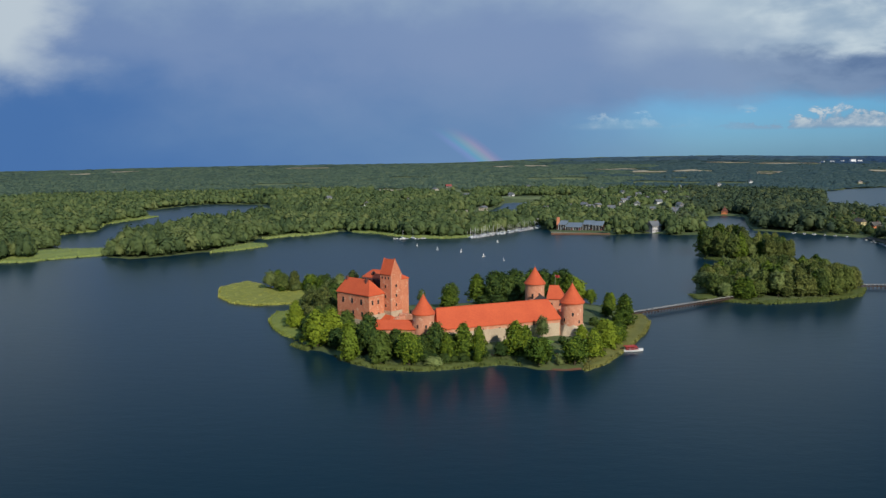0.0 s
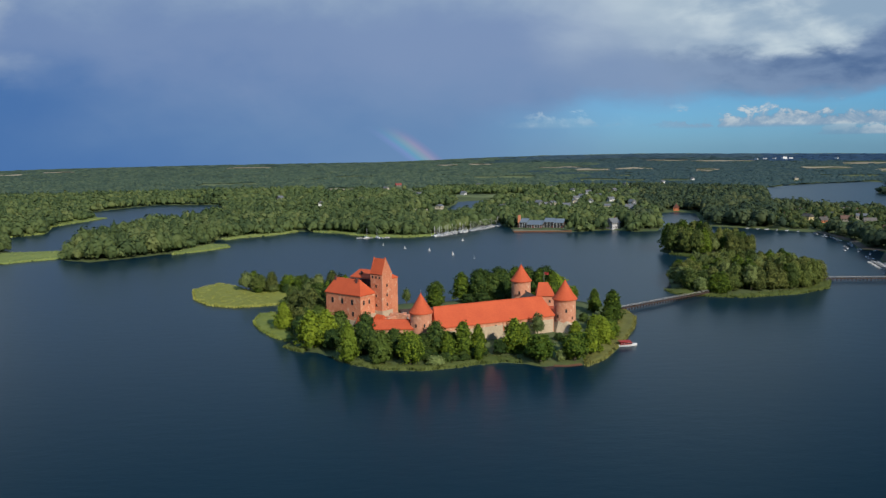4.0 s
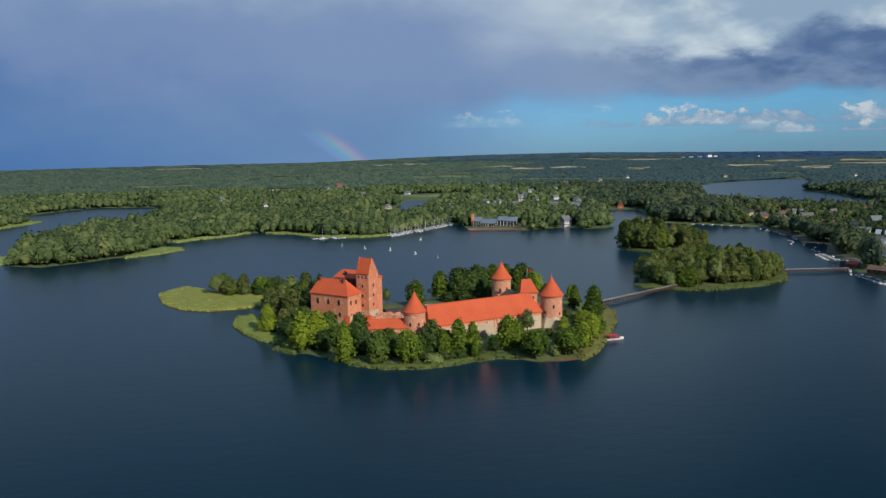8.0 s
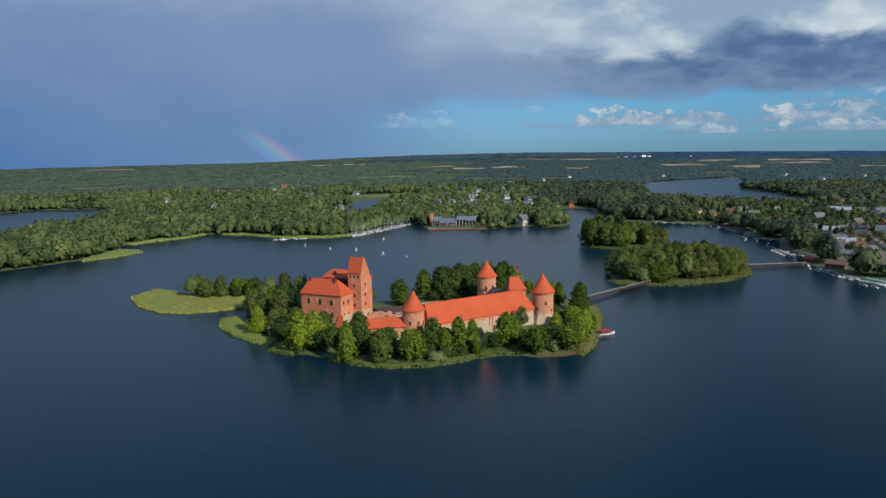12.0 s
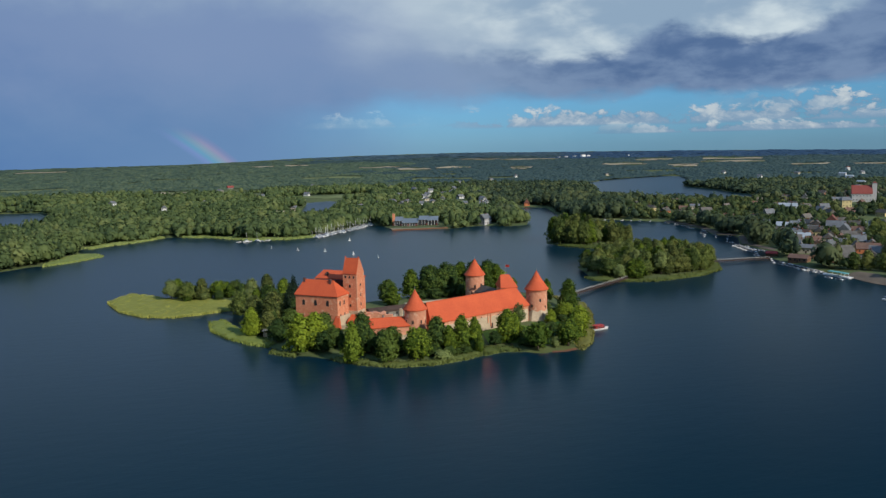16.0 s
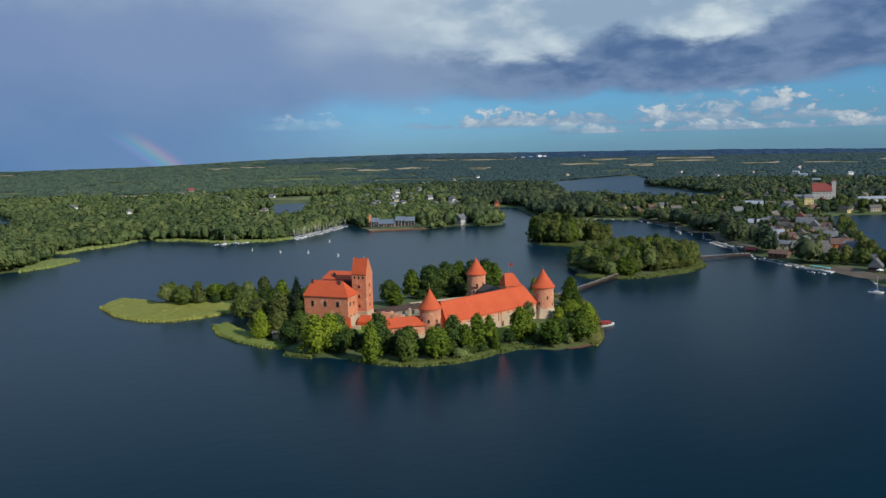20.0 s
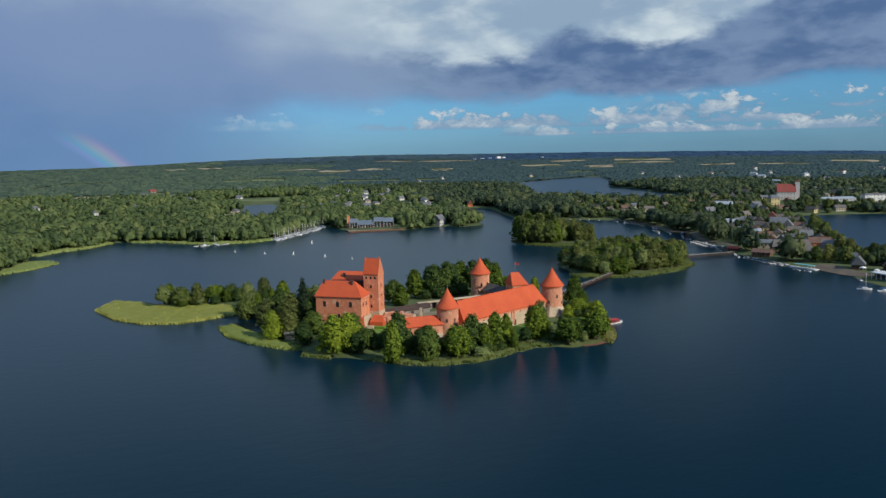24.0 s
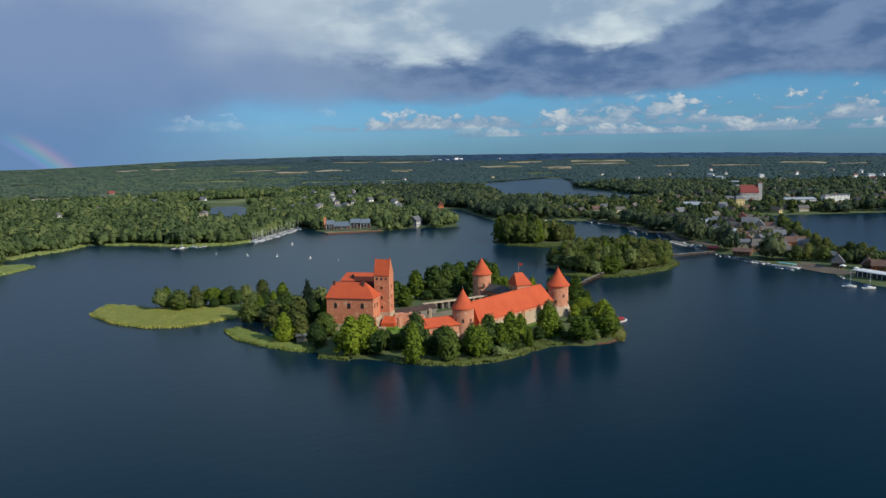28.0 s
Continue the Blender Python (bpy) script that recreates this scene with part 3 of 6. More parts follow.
def ground_z(p):
    p = np.atleast_2d(np.asarray(p, float))
    d = shore(p) + 1.2 * ripple(p, 14.0, 3)
    r = np.hypot(p[:, 0] + 40, p[:, 1] + 60)
    z = np.where(d > 0, np.minimum(d * 0.16, 1.5), np.maximum(d * 0.3, -4.0))
    isle = edge_distance(p, CASTLE_ISLE)
    z += np.where(isle > 0, smooth((isle - 8) / 14) * 2.0, 0)
    land = smooth((d - 15) / 90)
    # sandy knoll behind the marina
    z += 9.0 * np.exp(-((p[:, 0] - 26) ** 2 + (p[:, 1] - 692) ** 2) / 1700.0)
    z += np.where(r > 330, land * (2.5 + 2.0 * ripple(p, 260.0, 5) * smooth((r - 400) / 400)), 0)
    rim = np.interp(np.degrees(np.arctan2(p[:, 0] + 60, p[:, 1] + 340)), RIM_BEARING, RIM_HEIGHT)
    z += land * (smooth((r - 1200) / 2600) * np.minimum(15, rim * 0.6) + smooth((r - 3300) / 1150) * np.maximum(0, rim - np.minimum(15, rim * 0.6)) + 1.2 * ripple(p, 900.0, 8) * smooth((r - 1500) / 1500))
    reeds = np.max([edge_distance(p, poly) for poly in REED_EDGE], axis=0)
    return np.where((reeds > -1) & (z < 0.15), np.clip((reeds + 1) * 0.12, -0.5, 0.15), z)


def ground_at(x, y):
    return float(ground_z([(x, y)])[0])


def build_ground():
    rad = 12.0 * np.exp(np.arange(0, 1, 1 / 280) * math.log(4560 / 12.0))
    ang = np.linspace(0, 2 * math.pi, 400, endpoint=False)
    cx, cy = 20.0, 0.0
    pts = np.stack([cx + rad[:, None] * np.cos(ang), cy + rad[:, None] * np.sin(ang)], -1).reshape(-1, 2)
    pts = np.vstack([pts, [[cx, cy]]])
    verts = np.c_[pts, ground_z(pts)]
    n, m = len(rad), len(ang)
    i, j = np.meshgrid(np.arange(n - 1), np.arange(m), indexing="ij")
    k = (j + 1) % m
    a, b, c, d = i * m + j, (i + 1) * m + j, (i + 1) * m + k, i * m + k
    faces = np.concatenate([np.stack([a, b, c], -1).reshape(-1, 3), np.stack([a, c, d], -1).reshape(-1, 3)])
    j = np.arange(m)
    faces = np.vstack([faces, np.stack([np.full(m, n * m), j, (j + 1) % m], -1)])
    ob = new("ground", mesh_from("ground", verts, faces, GROUND, True))
    tagged(ob, "green wooded lowland with islands and lake shores", "ground", kind="structure")
    bm = bmesh.new()
    bmesh.ops.create_circle(bm, cap_ends=True, segments=96, radius=4500)
    lake = part("water", bm, WATER)
    tagged(lake, "dark blue rippled lake water around the islands", "lake", kind="structure")


build_ground()


# ---- the castle ----
def window(parent, x, z, w, h, y=0.0, arched=True, facing="y-", sill=True):
    """A dark panel painted as an opening's shade, in a lighter surround, set into a wall that faces the given side of
    its parent.
    """
    def outline(half, low, top, depth0, depth1):
        bm = bmesh.new()
        row = [(-half, low), (half, low), (half, top - (half if arched else 0))]
        if arched:
            row += [(half * math.cos(a), top - half + half * math.sin(a)) for a in (0.6, 1.2, math.pi / 2, 1.94, 2.54)]
        row += [(-half, top - (half if arched else 0))]
        a = [bm.verts.new((u, depth0, v)) for u, v in row]
        b = [bm.verts.new((u, depth1, v)) for u, v in row]
        bm.faces.new(a)
        bm.faces.new(b[::-1])
        for i in range(len(a)):
            bm.faces.new((a[i], b[i], b[(i + 1) % len(a)], a[(i + 1) % len(a)]))
        turn = {"y-": 0, "x+": 90, "y+": 180, "x-": 270}[facing] if isinstance(facing, str) else facing
        at = {"y-": (x, y, z), "x+": (y, x, z), "y+": (x, y, z), "x-": (y, x, z)}[facing] if isinstance(facing, str) else (x, y, z)
        bmesh.ops.transform(bm, verts=bm.verts, matrix=pose(*at, 0, 0, turn))
        return bm
    frame_part = part("window", outline(w / 2 + 0.16, -0.16, h + 0.16, -0.05, 0.25), PINKBRICK, parent, "arched brick window surround" if arched else "brick window surround")
    part("opening", outline(w / 2, 0, h, -0.075, 0.2), SHADE, frame_part)
    return frame_part


def round_tower(name, x, y, base, wall_r, eave_r, eave_z, tip_z, label, slits=()):
    t = thing(name, (x, y, base), 0, label, "tower")
    h = eave_z - base
    part("wall", rings([(wall_r + 0.15, -2.0), (wall_r + 0.1, 3.2), (wall_r, 3.6), (wall_r - 0.05, h - 1.2), (wall_r + 0.14, h - 1.1), (wall_r + 0.14, h - 0.1)], 40), PINKBRICK, t, "round pink brick tower wall")
    part("roof", rings([(eave_r, h - 0.35), (eave_r, h), (eave_r * 0.74, h + (tip_z - eave_z) * 0.22), (eave_r * 0.34, h + (tip_z - eave_z) * 0.62), (0.1, h + (tip_z - eave_z) * 0.99), (0.0, tip_z - base)], 40), TILE, t, "steep conical red tile roof")
    part("finial", tube((0, 0, tip_z - base - 0.2), (0, 0, tip_z - base + 1.3), 0.07), METAL, t)
    for bearing, z, w, hh in slits:
        a = radians(bearing)
        window(t, wall_r * math.cos(a), z - base, w, hh, wall_r * math.sin(a), False, bearing + 90)
    return t


def build_castle():
    g0 = 3.2
    round_tower("corner_tower", -8.7, -25.8, g0 - 0.6, 4.75, 5.25, 18.2, 26.6, "round brick tower with conical red roof beside the trees",
                [(-120, 12.2, 0.8, 1.5), (-75, 12.2, 0.8, 1.5), (-40, 12.0, 0.8, 1.5), (-100, 8.0, 0.9, 1.6), (-160, 12.2, 0.8, 1.5)])
    tb = round_tower("corner_tower", 59.3, -4.0, g0, 5.1, 5.85, 18.5, 27.3, "round brick tower with conical red roof on a stone foot",
                     [(-95, 12.6, 0.9, 1.6), (-60, 9.3, 0.8, 1.3), (-140, 10.0, 0.8, 1.4), (-20, 12.0, 0.8, 1.5)])
    bm = rings([(7.6, -1.5), (7.2, 0.6), (6.2, 3.0), (5.2, 5.4)], 8)
    part("stone_foot", bm, STONE, tb, "sloping fieldstone foot")
    round_tower("corner_tower", 48.6, 52.4, g0, 5.1, 5.8, 18.1, 26.8, "round brick tower with conical red roof in the rear corner",
                [(-110, 11.5, 0.9, 1.5), (-70, 12.0, 0.8, 1.5), (-130, 8.0, 0.8, 1.4)])

    # long hall along the front, ridge running from tower to tower
    hall = thing("long_hall", (-2.9, -23.9, g0), 21.0, "long brick range under one steep red tile roof", "building")
    L, half, eave, ridge = 58.5, 5.3, 11.4 - g0, 19.9 - g0
    part("wall", boxes((-1.5, L, -half + 0.55, half - 0.55, -1.5, eave)), PINKBRICK, hall, "pink brick wall")
    part("stone_wall", boxes((-1.0, L - 0.4, -half + 0.38, -half + 0.6, -1.5, 6.3)), STONE, hall, "pale fieldstone wall")
    part("roof", hip_roof(-1.8, L + 0.4, -half, half, eave, ridge, 1.5, 4.2), TILE, hall, "steep red tile roof")
    part("ridge_cap", boxes((-0.2, L - 3.9, -0.22, 0.22, ridge - 0.12, ridge + 0.1)), TILE, hall)
    part("cornice", boxes((-1.5, L, -half + 0.3, -half + 0.55, eave - 0.75, eave - 0.35)), BRICK, hall)
    for x in (31.6, 33.2):
        part("pilaster", boxes((x, x + 0.45, -half + 0.05, -half + 0.45, 1.6 if x > 32 else 3.4, eave - 0.3)), BRICK, hall, "red brick pilaster")
    part("doorway", boxes((33.6, 35.0, -half + 0.2, -half + 0.7, 0.6, 3.1)), DARKWOOD, hall)
    for x in (4, 12, 20, 28, 38.5, 45, 51.5):
        window(hall, x, 5.4, 0.9, 1.3, -half + 0.52, False)

    # gate tower behind the hall
    gate = thing("gate_tower", (56.0, 25.5, g0), -8.0, "square brick gate tower with a hipped red roof", "tower")
    part("wall", boxes((-4.0, 4.0, -5.0, 5.0, -1.5, 12.2)), PINKBRICK, gate, "pink brick wall")
    part("roof", hip_roof(-4.6, 4.6, -5.6, 5.6, 12.2, 18.1, 1.4, 3.2), TILE, gate, "hipped red tile roof")
    for x in (-2.0, 2.0):
        window(gate, x, 8.6, 0.9, 1.5, -5.02)
    for x in (-2.0, 2.0):
        window(gate, x, 8.6, 0.9, 1.5, -4.02, True, "x-")
    pole = thing("flagpole", (55.6, 26.0, 21.2), 0, "thin flagpole with a small red flag on the gate tower", "flagpole")
    part("pole", tube((0, 0, -0.6), (0, 0, 5.4), 0.09), METAL, pole)
    bm = bmesh.new()
    cols = [[bm.verts.new((0.1 + i * 0.45, 0.22 * math.sin(i * 1.5), z - 0.05 * i)) for z in (3.9, 5.2)] for i in range(6)]
    for a, b in zip(cols, cols[1:]):
        bm.faces.new((a[0], b[0], b[1], a[1]))
    bmesh.ops.solidify(bm, geom=bm.faces[:], thickness=0.04)
    part("flag", bm, REDCANVAS, pole, "small red flag")

    # east range from the gate to the rear tower
    east = thing("east_range", (52.5, 38.5, g0), 100.0, "low brick range by the gate, its roof darkened as shade", "building")
    part("wall", boxes((-9, 9, -3.6, 3.6, -1.5, 6.2)), PINKBRICK, east)
    # dark roof colour stands for shade on the slope turned from the sun
    part("roof", hip_roof(-9.4, 9.4, -4.6, 4.6, 6.2, 9.6, 0.0, 0.0), SHINGLE, east, "pitched roof coloured dark for shade")
    for x in (-6, -2, 2, 6):
        window(east, x, 2.6, 1.0, 1.5, 3.58, True, "y+")
    link = thing("curtain_wall", (58.0, 9.0, g0), 91.0, "brick curtain wall between the tower and the gate", "wall")
    part("wall", boxes((-10, 11, -1.2, 1.2, -1.5, 6.5)), PINKBRICK, link)
    part("coping", boxes((-10, 11, -1.5, 1.5, 6.5, 7.0)), TILE, link, "red tile coping")

    # rear side of the yard: raised walkway on piers, then a lean-to with a dark roof
    rear = thing("yard_wall", (46.0, 45.0, g0), 183.0, "grey masonry yard wall with a pale walkway on piers", "wall")
    part("wall", boxes((0, 38, -0.9, 0.9, -1.5, 3.6)), GREYSTONE, rear, "grey masonry")
    part("walkway", rounded(boxes((0, 41, 0.9, 3.4, 3.7, 4.3)), 0.08), STONE, rear, "pale stone walkway")
    for x in range(1, 41, 4):
        part("pier", boxes((x, x + 1.0, 2.3, 3.3, -1.0, 3.6)), GREYSTONE, rear)
    for x in range(5, 34, 8):
        part("bay", boxes((x, x + 2.6, 0.86, 1.0, 0.2, 2.8)), SHADE, rear, "archway shade as a dark panel")
    lean = thing("lean_to", (-16.0, 29.0, g0), 9.0, "long low outbuilding with a dark board roof by the yard", "building")
    part("wall", boxes((0.3, 25.5, 0.2, 7.2, -1.5, 3.2)), GREYSTONE, lean, "grey masonry wall")
    part("roof", hip_roof(0, 26, -0.4, 7.8, 3.2, 4.8, 0.0, 0.0), DARKWOOD, lean, "dark board roof")
    for x in (3.0, 8.5, 14.0, 19.5):
        part("doorway", boxes((x, x + 1.6, 0.12, 0.3, 0.0, 2.3)), SHADE, lean)
    west = thing("yard_wall", (-9.0, -19.5, g0), 97.0, "broken masonry wall along the moat side of the yard", "wall")
    heights = [4.2, 4.8, 3.6, 5.2, 4.4, 2.8, 3.9, 5.0, 3.2, 4.5, 3.7]
    for i, h in enumerate(heights):
        part("masonry", boxes((i * 4.6, i * 4.6 + 4.6, -0.8 - 0.1 * (i % 2), 0.8, -1.5, h)), GREYSTONE if i % 3 else PINKBRICK, west)
    yard = thing("courtyard_paving", (0, 0, 0), 0, "worn grass and gravel courtyard inside the walls", "courtyard", kind="structure")
    bm = bmesh.new()
    a = [bm.verts.new(p) for p in ((-6, -16, 0), (50, 4, 0), (48, 42, 0), (-12, 28, 0))]
    bm.faces.new(a)
    bmesh.ops.subdivide_edges(bm, edges=bm.edges[:], cuts=14, use_grid_fill=True)
    co = np.array([v.co[:2] for v in bm.verts])
    for v, z in zip(bm.verts, ground_z(co)):
        v.co.z = z + 0.15
    part("gravel", bm, GRAVEL, yard)

    # palace: two parallel wings, gallery court between them, keep at the open end
    pal = thing("palace", (-53.5, 26.5, g0), -42.0, "tall brick palace of two wings round a galleried court", "castle")
    fx, top = 24.0, 19.2 - g0
    front = part("front_wing", boxes((0.5, fx - 0.5, 0.5, 10.6, -2, top)), BRICK, pal, "red brick front wing")
    part("roof", hip_roof(0, fx, 0, 11.1, top, 25.9 - g0, 2.6, 5.4), TILE, front, "hipped red tile roof")
    part("string_course", boxes((0.35, fx - 0.35, 0.35, 0.5, top - 1.0, top - 0.55), (fx - 0.5, fx - 0.35, 0.35, 10.7, top - 1.0, top - 0.55)), PINKBRICK, front)
    for x in (5.0, 11.6, 18.2):
        window(front, x, 11.0, 1.5, 2.7, 0.48)
    for x in (12.2, 18.6):
        window(front, x, 5.6, 1.3, 2.2, 0.48)
    for x in (2.8, 6.6):
        window(front, x, 11.2, 1.1, 2.2, fx - 0.48, True, "x+")
        window(front, x + 0.3, 5.6, 0.9, 1.6, fx - 0.48, True, "x+")
    for x, y in ((3.1, 4.9), (17.6, 4.6)):
        part("chimney", rounded(boxes((x - 0.55, x + 0.55, y - 0.55, y + 0.55, top + 3.0, top + 7.3)), 0.08), GALLERY, front, "dark brick chimney")
    bm = bmesh.new()
    a = [bm.verts.new(p) for p in ((fx - 2.4, -2.4, -2), (fx + 1.6, -2.4, -2), (fx + 1.6, 0.45, -2), (fx - 2.4, 0.45, -2), (fx - 2.4, -1.9, 1.6), (fx + 1.4, -1.9, 1.6), (fx + 0.6, 0.45, 6.6), (fx - 1.6, 0.45, 6.6))]
    for f in ((3, 2, 1, 0), (0, 1, 5, 4), (4, 5, 6, 7), (1, 2, 6, 5), (2, 3, 7, 6), (3, 0, 4, 7)):
        bm.faces.new([a[i] for i in f])
    part("buttress", bm, TILE, front, "sloping red-tiled buttress")
    part("corner_base", boxes((fx - 0.55, fx + 0.25, 0.2, 10.8, -2, 6.2)), STONE, front, "pale stone foot")
    part("corner_base", boxes((0.2, fx - 1.7, 0.22, 0.5, -2, 3.6)), STONE, front, "pale stone foot")
    back = part("rear_wing", boxes((2.0, fx - 1.2, 14.4, 28.0, -2, top - 0.4)), BRICK, pal, "red brick rear wing")
    part("roof", hip_roof(1.4, fx - 0.6, 16.6, 28.5, 24.7 - g0, 27.9 - g0, 1.6, 2.4), TILE, back, "hipped red tile roof")
    for x in (7.0, 19.0):
        part("dormer", hip_roof(x - 0.7, x + 0.7, 18.2, 20.4, 26.4 - g0, 27.4 - g0, 0.3, 0.3, 1.2), DARKWOOD, back, "small dark dormer")
    for x in (20.6, 24.2):
        window(back, x, 10.8, 1.1, 2.2, fx - 1.18, True, "x+")
    part("gallery", boxes((2.2, fx - 1.4, 15.6, 28.0, top - 0.5, 24.3 - g0)), GALLERY, back, "dark timber gallery storey")
    for x in range(3, 20, 2):
        part("gallery_post", boxes((x, x + 0.25, 15.35, 15.6, top - 0.4, 24.2 - g0)), DARKWOOD, back)
    part("end_wall", boxes((0.8, 2.2, 10.6, 14.4, -2, top - 2.0)), BRICK, pal, "brick wall closing the court")
    part("end_wall", boxes((fx - 1.3, fx - 0.8, 16.0, 28.0, -2, 24.4 - g0)), BRICK, back, "brick end wall")
    part("end_wall", boxes((1.6, 2.2, 16.0, 28.0, -2, 24.4 - g0)), BRICK, back, "brick end wall")
    keep = part("keep", boxes((20.9, 28.3, 10.7, 17.9, -2, 28.4 - g0)), BRICK, pal, "tall square brick keep")
    ridge_y, z0, z1 = 13.5, 28.6 - g0, 36.3 - g0

    def prism(x0, x1, low, crown, reach):
        bm = bmesh.new()
        ends = [[bm.verts.new((x, y, z)) for y, z in ((10.5 - reach, low), (18.1 + reach, low), (ridge_y, crown))] for x in (x0, x1)]
        bm.faces.new(ends[0][::-1])
        bm.faces.new(ends[1])
        for i in range(3):
            bm.faces.new((ends[0][i], ends[0][(i + 1) % 3], ends[1][(i + 1) % 3], ends[1][i]))
        return bm
    part("roof", prism(21.2, 27.8, z0 - 0.2, z1 - 0.5, 0.2), TILE, keep, "steep red gabled roof")
    for x0, x1 in ((27.7, 28.5), (20.75, 21.3)):
        part("gable", prism(x0, x1, z0 - 0.4, z1, 0.0), BRICK, keep, "brick gable wall")
        part("gable_coping", prism(x0 + 0.12, x1 - 0.12, z0 - 0.3, z1 + 0.22, 0.12), TILE, keep)
    for z in (21.8, 17.0, 12.4):
        window(keep, 24.6, z - g0, 1.0, 1.5, 10.68)
        window(keep, 14.2, z - g0 + 0.4, 1.0, 1.5, 28.32, True, "x+")
    for x in (22.4, 24.6, 26.8):
        window(keep, x, 26.2 - g0, 0.9, 1.2, 10.68, False)
    part("stone_foot", boxes((20.7, 28.5, 10.5, 18.1, -2, 7.4)), STONE, keep, "pale stone foot")
    part("quoin", boxes((27.9, 28.36, 10.64, 11.4, 7.4, 24.6)), PINKBRICK, keep)
    # terrace below the keep, gatehouse and stair ruins
    terrace = part("terrace", boxes((24.2, 33.0, 4.0, 17.0, -2, 1.6)), LAWN, pal, "grassed terrace")
    part("wall", boxes((28.6, 32.4, 12.0, 20.0, 0, 4.6)), PINKBRICK, terrace)
    part("roof", hip_roof(25.4, 32.0, 5.6, 11.4, 3.4, 6.2, 1.0, 1.0, 1.8), TILE, terrace, "small red roof")
    fore = thing("forework", (-31.5, -22.6, g0), -5.0, "brick range with a red tile roof beside the round tower", "building")
    part("wall", boxes((0.4, 20, -4.3, 4.3, -2, 8.4)), PINKBRICK, fore, "pink brick wall")
    part("stone_wall", boxes((0.3, 19.6, -4.5, -4.25, -2, 4.4)), STONE, fore, "pale fieldstone lower wall")
    part("roof", hip_roof(-0.4, 20.2, -5.0, 5.0, 8.4, 11.5, 2.2, 0.0), TILE, fore, "red tile roof")
    part("ridge_cap", boxes((2.0, 20.0, -0.2, 0.2, 11.38, 11.6)), TILE, fore)
    for x in (4, 9, 14):
        window(fore, x, 5.4, 0.9, 1.4, -4.32)
    inner = thing("inner_gate", (-13.5, 14.0, g0), -32.0, "ruined brick gate with an arched passage and stone walls", "gate")
    part("wall", boxes((-9, -1.4, -1.0, 1.0, -2, 6.0), (1.4, 5, -1.0, 1.0, -2, 5.2), (-1.4, 1.4, -1.0, 1.0, 3.4, 5.6)), PINKBRICK, inner)
    part("passage", boxes((-1.4, 1.4, 0.2, 0.5, -1, 3.4)), SHADE, inner)
    part("side_wall", rounded(boxes((5, 15, -0.7, 0.7, -2, 3.4)), 0.15), STONE, inner)
    part("side_wall", rounded(boxes((-3.2, -1.6, 1.0, 10.5, -2, 4.6)), 0.15), PINKBRICK, inner)
    part("side_wall", rounded(boxes((4.0, 5.2, 1.0, 8.5, -2, 3.8)), 0.15), STONE, inner)
    part("pillar", rounded(boxes((7.0, 8.3, 5.0, 6.3, -2, 7.0)), 0.15), STONE, inner, "broken pale stone pillar")
    part("side_wall", rounded(boxes((-14, -6, -7.6, -6.4, -2, 4.6)), 0.15), PINKBRICK, inner)
    part("side_wall", rounded(boxes((-6.6, -5.4, -8.0, -1.0, -2, 5.0)), 0.15), PINKBRICK, inner)
    part("rubble_wall", rounded(boxes((-20, -12, -13.2, -12.0, -2, 2.2)), 0.2), STONE, inner)
    for name, corners in (("lawn", ((22, -34), (34, -38), (50, -20), (44, -13), (24, -20))), ("lawn", ((61, -22), (72, -22), (74, -8), (66, -8))),
                          ("lawn", ((-34, 8), (-30, -2), (-18, 2), (-22, 14), (-28, 18))), ("lawn", ((-72, 30), (-69, 46), (-69, 62), (-60, 60), (-60, 34)))):
        bm = bmesh.new()
        bm.faces.new([bm.verts.new((x, y, 0)) for x, y in corners])
        bmesh.ops.triangulate(bm, faces=bm.faces[:])
        bmesh.ops.subdivide_edges(bm, edges=bm.edges[:], cuts=7, use_grid_fill=True)
        co = np.array([v.co[:2] for v in bm.verts])
        for v, z in zip(bm.verts, ground_z(co)):
            v.co.z = z + 0.14
        tagged(part(name, bm, LAWN), "mown grass slope under the castle walls", "lawn", kind="structure")
    for corners in (((43, -54.6), (49, -55.8), (56, -53.8), (55, -51.8), (49, -53.2), (44, -52.4)),):
        bm = bmesh.new()
        bm.faces.new([bm.verts.new((x, y, 0)) for x, y in corners])
        bmesh.ops.triangulate(bm, faces=bm.faces[:])
        bmesh.ops.subdivide_edges(bm, edges=bm.edges[:], cuts=5, use_grid_fill=True)
        co = np.array([v.co[:2] for v in bm.verts])
        for v, z in zip(bm.verts, ground_z(co)):
            v.co.z = max(z, -0.05) + 0.16
        tagged(part("earth_bank", bm, SOIL), "bare red-brown earth at the water's edge", "bank", kind="structure")
    hut = thing("stone_hut", (-66.5, 24.0, ground_at(-66.5, 24.0)), -30.0, "small pale ruined stone hut under the trees", "ruin")
    part("wall", boxes((-2.2, 2.2, -1.6, 1.6, -0.8, 2.6)), STONE, hut)
    part("roof", hip_roof(-2.6, 2.6, -2.0, 2.0, 2.6, 3.7, 0.2, 0.2), GREYROOF, hut)


build_castle()


